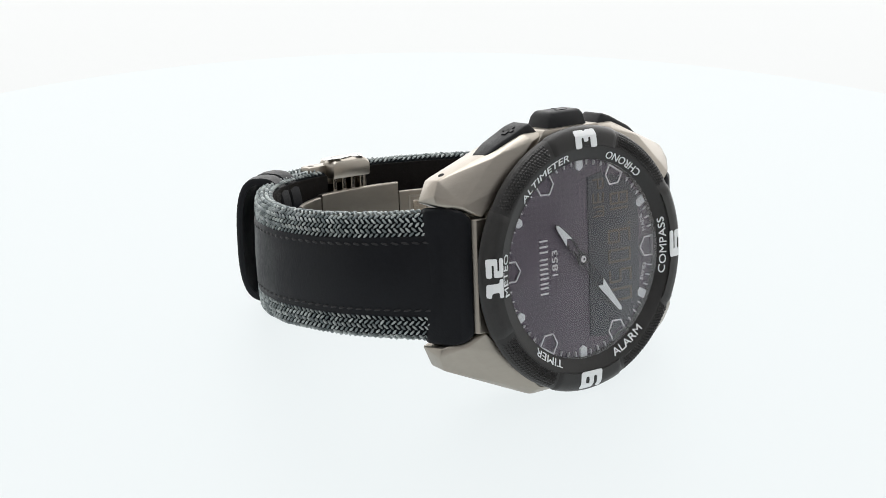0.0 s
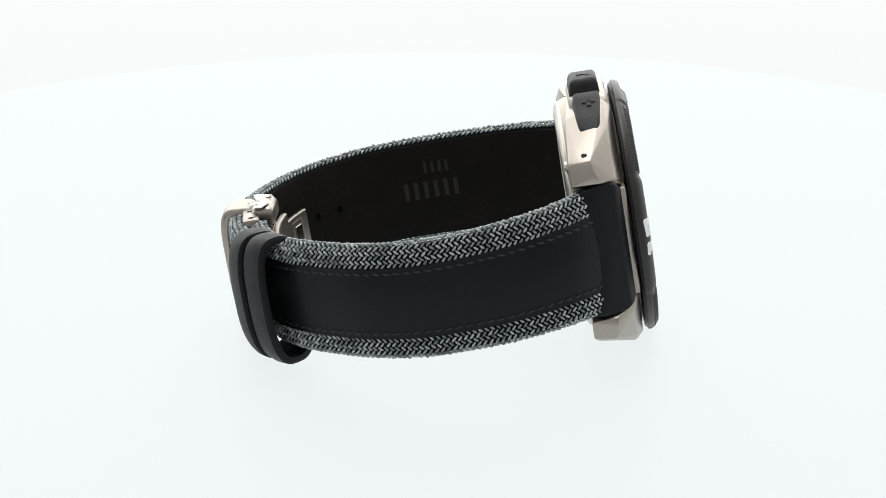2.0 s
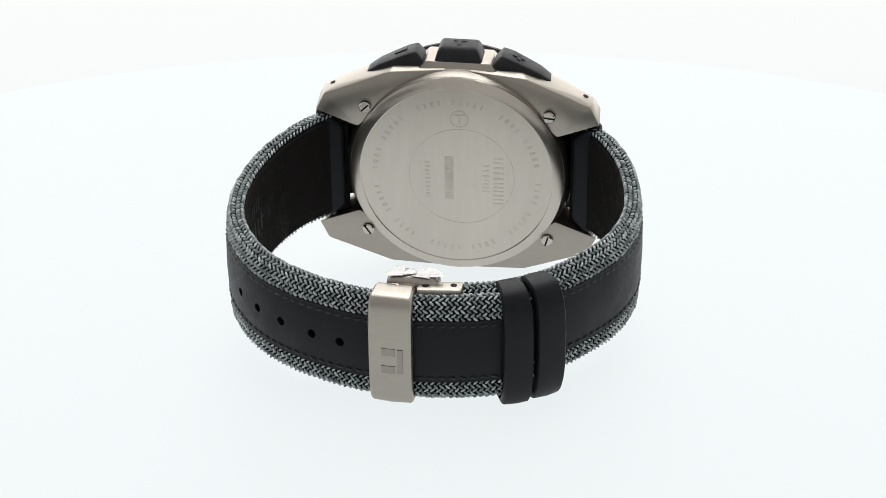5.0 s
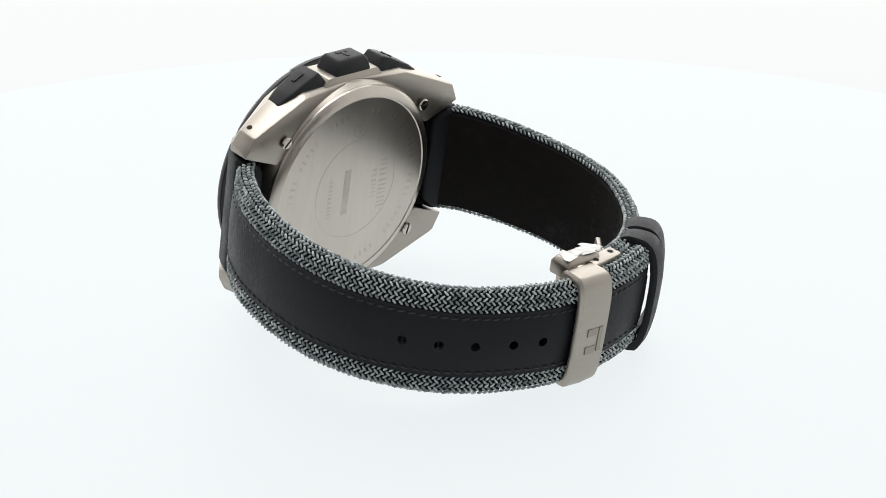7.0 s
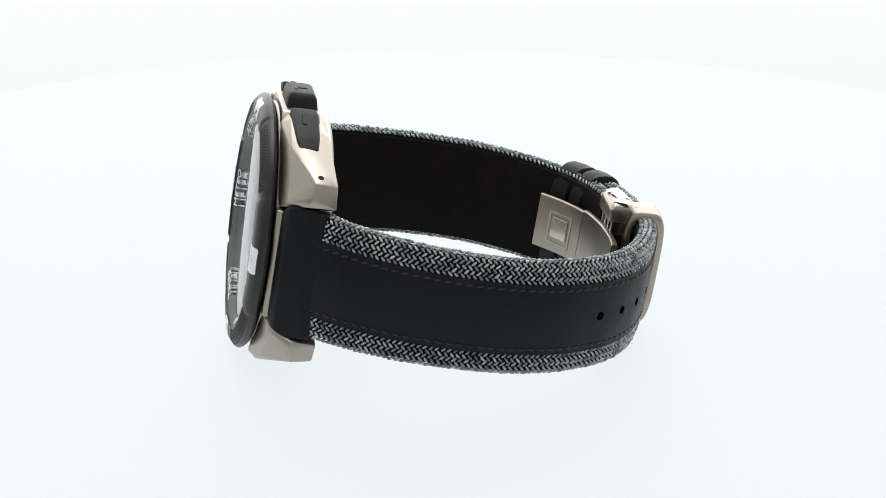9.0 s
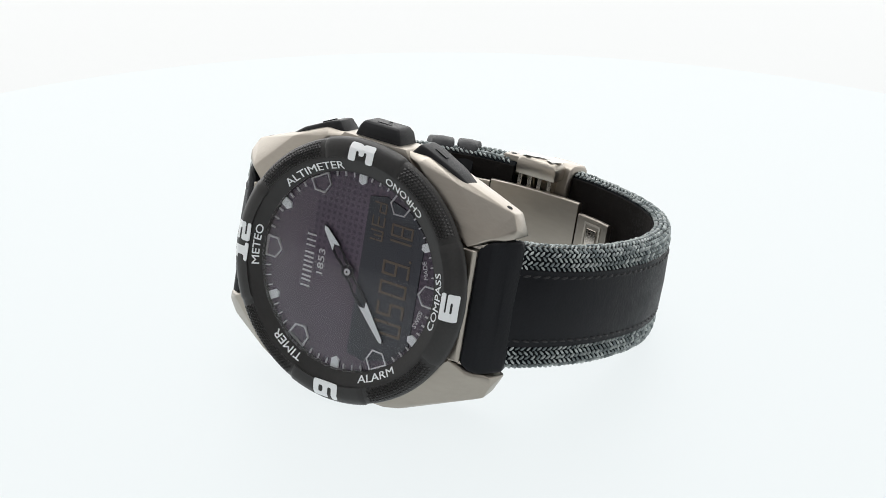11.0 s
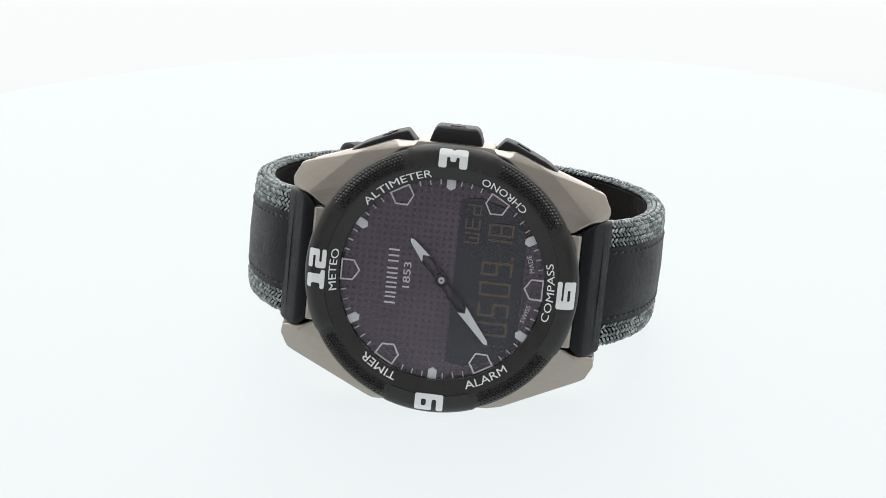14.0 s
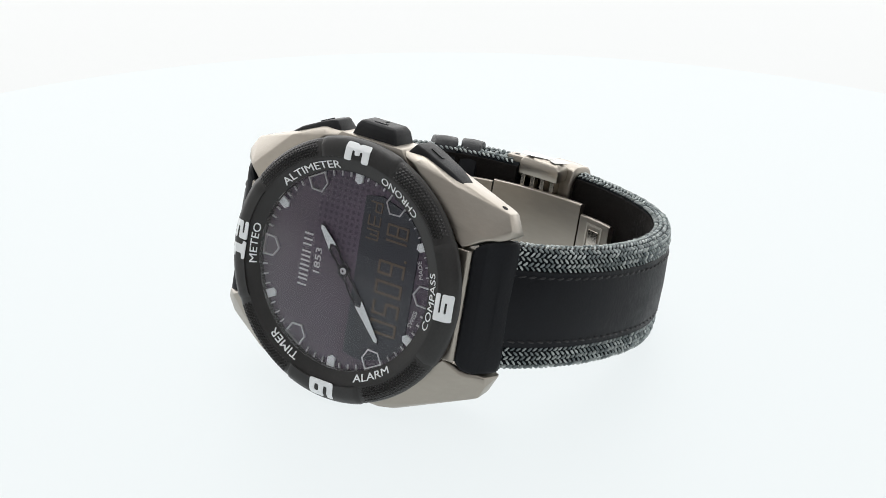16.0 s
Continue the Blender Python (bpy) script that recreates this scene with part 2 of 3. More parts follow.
def build_studio():
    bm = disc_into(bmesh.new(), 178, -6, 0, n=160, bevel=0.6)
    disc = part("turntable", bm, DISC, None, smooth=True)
    tagged(disc, "round glossy white back-lit acrylic turntable disc", "turntable")
    disc.location.z = -0.0002
    # seamless sheet: flat under the turntable, curving up behind
    prof = [(-0.19, -0.012), (0.45, -0.012)]
    prof += [(0.45 + 0.35 * math.sin(radians(a)), -0.012 + 0.35 * (1 - math.cos(radians(a)))) for a in range(6, 91, 6)]
    prof += [(0.80, 1.25)]
    V, F = [], []
    for y, z in prof:
        V += [(-0.95, y, z), (0.95, y, z)]
    for i in range(len(prof) - 1):
        F.append((2 * i, 2 * i + 1, 2 * i + 3, 2 * i + 2))
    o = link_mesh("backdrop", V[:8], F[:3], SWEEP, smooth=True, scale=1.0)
    o2 = link_mesh("wall_north", V[6:], [tuple(i - 6 for i in f) for f in F[3:]], PANEL, smooth=True, scale=1.0)
    o2.modifiers.new("thick", "SOLIDIFY").thickness = -0.003
    tagged(o2, "bright back-lit fabric panel curving up behind the table", "wall", kind="structure")
    o.modifiers.new("thick", "SOLIDIFY").thickness = -0.003
    tagged(o, "seamless white back-lit sheet under and behind the turntable", "backdrop", kind="structure")
    # added glowing side walls, out of view: fill light and reflections in metal and crystal
    for name, x in (("fill_wall_east", 0.95), ("fill_wall_west", -0.95)):
        o = part(name, hull([(x * 1000 + dx, y, z) for dx in (0, 4 if x > 0 else -4) for y in (-350, 900) for z in (-12, 1250)]), SIDE_FILL, None)
        tagged(o, "unseen glowing side wall added as fill light", "wall", kind="structure")
    # added glowing wall behind the camera; evens out what the crystal reflects
    o = part("fill_wall_south", hull([(x, y, z) for x in (-420, 420) for y in (-640, -650) for z in (-420, 620)]), FRONT_FILL, None)
    tagged(o, "unseen glowing wall behind the camera, added for crystal reflections", "wall", kind="structure")
    # added black blockers, out of view: the dial glass reflects them as a dark band
    for name, x in (("dark_blocker_east", 900), ("dark_blocker_west", -900)):
        o = part(name, hull([(x + dx, y, z) for dx in (0, 8) for y in (-640, -300) for z in (-420, 180)] + [(x * 0.47, y, z) for y in (-652, -660) for z in (-420, 180)]), DARK_SURROUND, None)
        tagged(o, "unseen black blocker added for a dark band in the crystal", "curtain", kind="structure")
    # added dark ground, out of view, for dark reflections beyond the table edge
    o = part("floor", hull([(x, y, z) for x in (-1100, 1100) for y in (-640, 900) for z in (-420, -430)]), DARK_SURROUND, None)
    tagged(o, "unseen dark floor added under the light table", "floor", kind="structure")
    return disc


# ---------------------------------------------------------------- the watch

watch = tagged(new("wristwatch"), "titanium wristwatch, black bezel, closed leather strap with grey braided edges", "watch")


def deep(pts):
    """Set the depth of case points: the case body is a flat 10 mm from bezel to back."""
    return [(x, y, float(np.interp(z, [-12.5, -11.2, -8.3, -4.3, -0.9], [-10.85, -9.9, -7.2, -2.9, -0.9]))) for x, y, z in pts]


def quad(f):
    """Points of the four lug quadrants from a list for x > 0, y > 0."""
    return [[(sx * x, sy * y, z) for x, y, z in f] for sx in (1, -1) for sy in (1, -1)]


def build_case():
    bm = lathe_into(bmesh.new(), [(17.0, -0.9), (21.2, -0.9), (21.7, -1.8), (21.5, -7.2), (20.3, -9.7), (17.0, -9.7)], 96)
    lug = [(20.9, 8.9, -1.0), (14.0, 15.5, -0.9), (9.6, 20.2, -1.3), (11.7, 23.4, -3.4), (12.0, 26.6, -11.2), (11.9, 26.2, -6.6),
           (13.5, 26.4, -6.9), (15.9, 25.2, -7.3), (15.5, 24.9, -11.2), (22.1, 9.9, -3.6), (22.1, 2.5, -4.2), (21.0, 2.0, -9.6), (20.2, 12.8, -10.4),
           (16.8, 22.6, -9.5), (9.0, 18.8, -11.2), (19.0, 16.1, -3.3)]
    # shelf round the push buttons
    hull_into(bm, [(20, y, z) for y in (-8, 8) for z in (-1.2, -8.2)] + [(22.3, y, z) for y in (-6, 6) for z in (-1.4, -7.8)], 0.3)
    case = part("case", bm, TITAN, watch, "faceted brushed titanium case with four lugs", smooth=True)
    for pts in quad(lug):
        part("lug", hull(deep(pts), 0.22, 2), TITAN, case, "faceted titanium lug", smooth=True)
    for sx in (1, -1):
        for sy in (1, -1):
            if sx > 0:
                b = bmesh.new()
                disc_into(b, 0.52, -0.3, 0.30, 20)
                o = part("pin_hole", b, HOLE, case)
                o.matrix_basis = Matrix.Translation(Vector((16.22, sy * 23.6, -7.0)) * MM) @ Vector((0.92, sy * 0.38, 0.04)).to_track_quat("Z", "Y").to_matrix().to_4x4()
            b = disc_into(bmesh.new(), 1.15, 0, 0.45, 28, bevel=0.2)
            o = part("screw", b, TITAN_POL, case, "polished slotted screw", smooth=True)
            o.matrix_basis = Matrix.Translation(Vector((sx * 13.1, sy * 17.2, -10.0)) * MM) @ pose(0, 0, 0, 180, 0, 0)
            b = prism_into(bmesh.new(), turned([(-0.95, -0.16), (0.95, -0.16), (0.95, 0.16), (-0.95, 0.16)], 30 + 40 * sx + 25 * sy), 0, 0.49)
            s = part("slot", b, HOLE, o)
    # narrow titanium bridge between the lugs, under the bezel
    for sy in (1, -1):
        part("lug_bridge", hull([(x, sy * y, z) for x in (-9.5, 9.5) for y, z in ((19.5, -0.8), (21.7, -0.9), (22.1, -1.4), (22.1, -3.0), (19.5, -3.2))], 0.2), TITAN, case)
    return case


def build_back():
    bm = lathe_into(bmesh.new(), [(0.01, -9.0), (20.4, -9.0), (20.2, -10.1), (19.5, -10.6), (18.3, -10.85), (18.1, -10.7), (0.01, -10.7)], 96)
    back = part("case_back", bm, TITAN_BACK, watch, "satin titanium screw-down back with faint engraving", smooth=True)

    def engraved(name, bm2):
        for v in bm2.verts:
            v.co.z = -10.69 - v.co.z
        return part(name, bm2, ENGRAVE, back)

    engraved("engraved_ring", lathe_into(bmesh.new(), [(1.55, 0), (1.75, 0), (1.75, 0.03), (1.55, 0.03)], 40, 12.1, 0.6))
    b = prism_into(bmesh.new(), [(11.1, 0.5), (13.0, 0.5), (13.0, 0.75), (11.1, 0.75)], 0, 0.03)
    prism_into(b, [(12.8, -0.4), (13.1, -0.4), (13.1, 1.7), (12.8, 1.7)], 0, 0.03)
    engraved("engraved_mark", b)
    engraved("engraved_circle", lathe_into(bmesh.new(), [(9.9, 0), (10.02, 0), (10.02, 0.03), (9.9, 0.03)], 64, 0, 1.0))
    rng = random.Random(4)
    # rows of writing too small to read, running along the 3-9 line
    for y0, x0, x1, h, gap in ((8.0, -5.5, 5.0, 2.0, 0.6), (5.6, -3.0, 3.0, 1.3, 0.5), (-1.3, -4.8, 3.8, 1.1, 0.35), (-5.4, -4.8, 2.8, 0.9, 0.3)):
        b = bmesh.new()
        x = x0
        while x < x1:
            w = rng.uniform(0.35, 0.8)
            prism_into(b, [(x, y0 - h / 2), (x + w * 0.55, y0 - h / 2), (x + w * 0.55, y0 + h / 2), (x, y0 + h / 2)], 0, 0.03)
            x += w + gap * 0.7
        engraved("engraved_line", b)
    b = prism_into(bmesh.new(), [(-5.0, -2.2), (4.2, -2.2), (4.2, -0.5), (-5.0, -0.5)], 0, 0.012)
    engraved("engraved_panel", b)
    b = bmesh.new()
    for k in range(72):
        if k % 12 in (0, 1, 7):
            continue
        a = 5 * k + 2
        w = rng.uniform(0.18, 0.34)
        prism_into(b, turned([(-w, 14.9), (w, 14.9), (w, 16.0), (-w, 16.0)], a), 0, 0.025)
    engraved("engraved_band", b)


def cone(r):
    """Height of the bezel's upper face at radius r."""
    return float(np.interp(r, [16.9, 18.9, 19.3, 21.2, 22.35], [1.15, 1.85, 1.95, 1.70, 0.75]))


PAD = 0.32                          # rise of the smooth bezel segments


def build_bezel():
    prof = [(16.9, 0.7), (16.9, 1.15), (18.9, 1.85), (19.3, 1.95), (21.2, 1.70), (22.1, 1.05), (22.35, 0.55), (22.35, 0.05), (21.9, -0.45), (17.0, -0.45)]
    bez = part("bezel", lathe_into(bmesh.new(), prof, 160), BEZEL, watch, "black coated bezel ring with white numerals", smooth=True)
    part("chapter_ring", lathe_into(bmesh.new(), [(16.85, -0.2), (16.9, 1.0), (17.3, 1.0), (17.3, -0.2)], 128), BEZEL, watch)
    # four knurled grips of small raised pyramids
    for c in (49.5, 130.5, 229.5, 310.5):
        b = bmesh.new()
        # bed of the knurls
        inner = [(19.4, c - 19 + 38 * i / 20) for i in range(21)]
        outer = [(22.2, c + 19 - 38 * i / 20) for i in range(21)]
        ring = [(r * math.sin(radians(a)), r * math.cos(radians(a)), r) for r, a in inner + outer]
        top = [b.verts.new((x, y, cone(r) + 0.025)) for x, y, r in ring]
        low = [b.verts.new((x, y, cone(r) - 0.5)) for x, y, r in ring]
        for i in range(20):
            b.faces.new((top[i], top[i + 1], top[41 - i - 1], top[41 - i]))
        for i in range(42):
            j = (i + 1) % 42
            b.faces.new((top[i], low[i], low[j], top[j]))
        for ri in range(6):
            r = 19.75 + 0.43 * ri
            for k in range(22):
                a = c - 18.2 + 36.4 * (k + 0.5 * (ri % 2)) / 22
                q = []
                for dr, da in ((-0.19, -0.7), (-0.19, 0.7), (0.19, 0.7), (0.19, -0.7)):
                    rr, aa = r + dr, radians(a + da)
                    q.append(b.verts.new((rr * math.sin(aa), rr * math.cos(aa), cone(rr) + 0.03)))
                tip = b.verts.new((r * math.sin(radians(a)), r * math.cos(radians(a)), cone(r) + 0.30))
                for i in range(4):
                    b.faces.new((q[i], q[(i + 1) % 4], tip))
        part("grip", b, BEZEL, bez, "knurled black grip")

    # smooth raised segments that carry the numerals
    for c in (0, 90, 180, 270):
        half = 20.5 if c % 180 else 29.0
        b = bmesh.new()
        n = 28
        rows = []
        for i in range(n + 1):
            a = radians(c - half + 2 * half * i / n)
            low = 0.0 if i in (0, n) else PAD
            rows.append([b.verts.new((r * math.sin(a), r * math.cos(a), z)) for r, z in
                         [(19.25, cone(19.25) - 0.2), (19.35, cone(19.35) + low * 0.9), (20.3, cone(20.3) + low), (21.2, cone(21.2) + low), (22.05 + low * 0.4, cone(22.05) + low * 0.8), (22.36 + low * 0.6, 0.55), (22.36 + low * 0.5, 0.06), (21.0, -0.3)]])
        for p, q in zip(rows, rows[1:]):
            for k in range(7):
                b.faces.new((p[k], p[k + 1], q[k + 1], q[k]))
            b.faces.new((p[7], p[0], q[0], q[7]))
        b.faces.new(rows[0])
        b.faces.new(list(reversed(rows[-1])))
        part("bezel_pad", b, BEZEL, bez, "smooth raised bezel segment", smooth=True)

    def onto(bm, lift):
        for v in bm.verts:
            r = math.hypot(v.co.x, v.co.y)
            v.co.z = cone(r) + lift + v.co.z
        return bm

    def outline(c, w, h):
        """Outer edge and holes of a wide block numeral, w x h."""
        t, sd = 0.27 * h, 0.30 * w
        m0, m1 = 0.41 * h, 0.62 * h
        if h > w:
            t, m0, m1 = 0.285 * h, 0.395 * h, 0.605 * h
        six = [(0, 0), (w, 0), (w, m1), (sd, m1), (sd, h - t), (w, h - t), (w, h), (0, h)]
        eye = [(sd, t), (w - sd, t), (w - sd, m0), (sd, m0)]
        if h > w:
            eye = [(sd, 0.22 * h), (w - sd, 0.22 * h), (w - sd, 0.40 * h), (sd, 0.40 * h)]
            six[2:6] = [(w, 0.60 * h), (sd, 0.60 * h), (sd, 0.76 * h), (w, 0.76 * h)]
        spin = lambda q: [(w - x, h - y) for x, y in q]
        t2 = 0.25 * h
        return {"6": [six, eye], "9": [spin(six), spin(eye)],
                "3": [[(0, 0), (w, 0), (w, 0.42 * h), (0.92 * w, 0.5 * h), (w, 0.58 * h), (w, h), (0, h), (0, h - t), (0.60 * w, h - t), (0.60 * w, m1), (0.36 * w, m1), (0.36 * w, m0), (0.60 * w, m0), (0.60 * w, t), (0, t)]],
                "2": [[(0, 0), (w, 0), (w, t2), (0.33 * w, t2), (0.33 * w, 0.39 * h), (w, 0.39 * h), (w, h), (0, h), (0, h - t2), (0.67 * w, h - t2), (0.67 * w, 0.61 * h), (0, 0.61 * h)]],
                "1": [[(0, 0), (w, 0), (w, t2), (0.78 * w, t2), (0.78 * w, h), (0.08 * w, h), (0, h - t2), (0.30 * w, h - t2), (0.30 * w, t2), (0, t2)]]}[c]

    def softened(loop, r):
        out = []
        n = len(loop)
        for k in range(n):
            p, q, u = (Vector((*loop[(k + d) % n], 0)) for d in (-1, 0, 1))
            e = min(r, 0.45 * (p - q).length, 0.45 * (u - q).length)
            a, b = q + (p - q).normalized() * e, q + (u - q).normalized() * e
            for f in (0.0, 0.35, 0.65, 1.0):
                out.append(((1 - f) ** 2 * a + 2 * f * (1 - f) * q + f * f * b)[:2])
        return out

    def numeral_bm(word, w, h):
        """Block numerals with rounded corners, cut finely enough to lie on the sloped ring."""
        bm = bmesh.new()
        cell = w / len(word) - (0.30 if len(word) > 1 else 0.0)
        for i, c in enumerate(word):
            x0 = -w / 2 + i * (w / len(word)) + (0.15 if len(word) > 1 else 0.0)
            edges = []
            for loop in outline(c, cell, h):
                vs = [bm.verts.new((x0 + x, y - h / 2, 0.0)) for x, y in softened(loop, 0.38)]
                edges += [bm.edges.new((vs[k], vs[(k + 1) % len(vs)])) for k in range(len(vs))]
            bmesh.ops.triangle_fill(bm, edges=edges, use_beauty=True)
        for axis, half in ((0, w / 2), (1, h / 2)):
            k = -half + 0.3
            while k < half:
                v = [0.0, 0.0, 0.0]
                v[axis] = k
                n = [0.0, 0.0, 0.0]
                n[axis] = 1.0
                bmesh.ops.bisect_plane(bm, geom=bm.verts[:] + bm.edges[:] + bm.faces[:], plane_co=v, plane_no=n)
                k += 0.45
        got = bmesh.ops.extrude_face_region(bm, geom=bm.faces[:])
        for v in got["geom"]:
            if isinstance(v, bmesh.types.BMVert):
                v.co.z = 0.12
        return bm

    for word, w, h, cx, cy in (("12", 6.9, 2.9, -0.05, 20.5), ("3", 3.0, 4.7, 20.45, 0), ("6", 4.6, 3.0, 0.0, -20.5), ("9", 3.0, 4.7, -20.5, 0)):
        b = numeral_bm(word, w, h)
        for v in b.verts:
            v.co.x += cx
            v.co.y += cy
        part("numeral", onto(b, PAD - 0.03), WHITE, bez, "white painted numeral")
    for word, ang, width, tops in (("METEO", 0, 7.0, 1), ("ALTIMETER", 60, 12.3, 1), ("TIMER", 300, 6.6, 1), ("CHRONO", 120, 8.6, -1), ("COMPASS", 180, 9.8, -1), ("ALARM", 240, 7.4, -1)):
        b = text_bm(word, width, 1.24, 0.10)
        for v in b.verts:
            r = 17.95 + tops * v.co.y
            a = radians(ang) + tops * v.co.x / 17.95
            v.co.x, v.co.y = r * math.sin(a), r * math.cos(a)
        part("word", onto(b, 0.02), WHITE, bez, "white printed word")


def seven_segment(bm, char, x, y, w, h, t):
    segs = {"0": "abcdef", "1": "bc", "5": "afgcd", "8": "abcdefg", "9": "abcdfg", "W": "bcdefm", "E": "adefg", "d": "bcdeg"}[char]
    g = 0.07
    box = {"a": (g, h - t, w - g, h), "d": (g, 0, w - g, t), "g": (g, h / 2 - t / 2, w - g, h / 2 + t / 2),
           "f": (0, h / 2 + g, t, h - g), "b": (w - t, h / 2 + g, w, h - g), "e": (0, g, t, h / 2 - g), "c": (w - t, g, w, h / 2 - g),
           "m": (w / 2 - t / 2, t, w / 2 + t / 2, h * 0.7)}
    for s in segs:
        x0, y0, x1, y1 = box[s]
        prism_into(bm, [(x + x0, y + y0), (x + x1, y + y0), (x + x1, y + y1), (x + x0, y + y1)], 0.20, 0.40)


def build_dial():
    dial = part("dial", disc_into(bmesh.new(), 16.95, -0.85, 0, 128), DIAL, watch, "purple-black solar dial with a fine woven grid")
    pts = [(x, y) for x, y in ((-13.6, -1.9), (-14.2, -5), (-12.6, -10.3), (-9.5, -13.3), (9.5, -13.3), (12.6, -10.3), (14.2, -5), (13.6, -1.9))]
    part("display", prism_into(bmesh.new(), pts, -0.2, 0.28), LCD, dial, "dark grey liquid-crystal display")
    for name, word, x0, pitch, y0, w, h, t in (("display_hours", "05", -8.6, 3.25, -11.5, 2.35, 5.2, 0.42), ("display_minutes", "09", -1.85, 3.4, -11.4, 2.4, 5.2, 0.42), ("display_date", "18", 5.55, 2.65, -11.0, 2.1, 4.2, 0.36), ("display_day", "WEd", 6.6, 2.35, -5.4, 1.8, 2.5, 0.26)):
        b = bmesh.new()
        for i, c in enumerate(word):
            seven_segment(b, c, x0 + pitch * i, y0, w, h, t)
        part(name, b, LCD_SEG, dial, "tan liquid-crystal characters")
    b = disc_into(bmesh.new(), 0.25, 0.20, 0.40, 12, cx=4.7, cy=-11.2)
    part("display_point", b, LCD_SEG, dial)
    # minute ticks
    for k in range(60):
        if k % 5:
            b = prism_into(bmesh.new(), turned([(-0.09, 15.9), (0.09, 15.9), (0.09, 16.75), (-0.09, 16.75)], 6 * k), -0.1, 0.38)
            part("minute_tick", b, PRINT_GREY, dial)
    for k in range(12):
        if k % 2:
            b = prism_into(bmesh.new(), turned([(-0.72, 16.9), (-0.72, 15.4), (0, 14.95), (0.72, 15.4), (0.72, 16.9)], 30 * k), -0.1, 0.40)
            part("hour_marker", b, LUME, dial, "white luminous hour marker")
        else:
            o = [(-1.75, 16.7), (-1.75, 14.6), (0, 13.5), (1.75, 14.6), (1.75, 16.7)]
            i = [(-1.52, 16.47), (-1.52, 14.72), (0, 13.77), (1.52, 14.72), (1.52, 16.47)]
            o, i = turned(o, 30 * k), turned(i, 30 * k)
            b = bmesh.new()
            vs = [[b.verts.new((x, y, z)) for x, y in p] for p, z in ((o, -0.1), (o, 0.40), (i, 0.40), (i, -0.1))]
            for p, q in zip(vs, vs[1:]):
                for j in range(5):
                    b.faces.new((p[j], p[(j + 1) % 5], q[(j + 1) % 5], q[j]))
            part("pentagon_marker", b, STEEL_LINE, dial, "open steel pentagon frame")
    # maker's name as a row of plain bars, founding year below it
    b = bmesh.new()
    for x, w in ((-4.95, 1.25), (-3.25, 0.42), (-2.35, 1.05), (-0.75, 1.05), (0.85, 1.5), (3.0, 1.25)):
        for k in range(2 if w > 0.6 else 1):
            x0 = x + k * (w - 0.27)
            prism_into(b, [(x0, 7.35), (x0 + 0.27, 7.35), (x0 + 0.27, 9.1), (x0, 9.1)], -0.1, 0.16)
    part("maker_bars", b, STEEL_LINE, dial, "row of plain silver bars")
    b = text_bm("1853", 4.3, 1.2, 0.16)
    for v in b.verts:
        v.co.x += 0.1
        v.co.y += 5.8
    part("year", b, STEEL_LINE, dial, "thin silver number")
    for word, ang, w in (("SWISS", 196.5, 3.1), ("MADE", 163.5, 3.0)):
        b = text_bm(word, w, 0.75, 0.08)
        for v in b.verts:
            r = 14.9 - v.co.y
            a = radians(ang) - v.co.x / 14.9
            v.co.x, v.co.y, v.co.z = r * math.sin(a), r * math.cos(a), v.co.z + 0.32
        part("small_word", b, PRINT_GREY, dial)
    # pointers
    for name, ang, z, stem, l0, l1, w in (("hour_pointer", 48.5, 0.45, 4.9, 4.3, 8.6, 0.85), ("minute_pointer", 229.7, 0.68, 6.6, 5.9, 13.2, 0.85)):
        b = bmesh.new()
        for side in (-1, 1):
            prism_into(b, turned([(side * 0.35, 0.8), (side * 0.75, 0.8), (side * 0.72, 2.3), (side * 0.95, 2.9), (side * 0.8, stem), (side * 0.45, stem), (side * 0.62, 2.9), (side * 0.4, 2.3)], ang), z, z + 0.18)
        disc_into(b, 1.15, z, z + 0.2, 32)
        p = part(name, b, DARK_STEEL, watch, "dark skeleton watch pointer with white tip")
        o = [(-w - 0.12, l0 - 0.15), (0, l0 + 0.65), (w + 0.12, l0 - 0.15), (0.5, l1 - 0.4), (0, l1 + 0.25), (-0.5, l1 - 0.4)]
        part("tip_frame", prism_into(bmesh.new(), turned(o, ang), z, z + 0.15), DARK_STEEL, p)
        o = [(-w, l0), (0, l0 + 0.85), (w, l0), (0.38, l1 - 0.5), (0, l1), (-0.38, l1 - 0.5)]
        part("tip", prism_into(bmesh.new(), turned(o, ang), z + 0.02, z + 0.2), LUME, p, "white luminous tip")
    hub = part("hub", disc_into(bmesh.new(), 0.62, 0.1, 1.0, 28, bevel=0.15), STEEL_LINE, watch, "steel centre pin", smooth=True)
    part("hub_slot", disc_into(bmesh.new(), 0.2, 0.98, 1.02, 12), DARK_STEEL, hub)
    gl = part("crystal", lathe_into(bmesh.new(), [(0.005, 1.05), (16.88, 1.05), (16.88, 1.25), (16.6, 1.38), (0.005, 1.42)], 128), GLASS, watch, "clear sapphire crystal", smooth=True)
    gl.visible_shadow = False


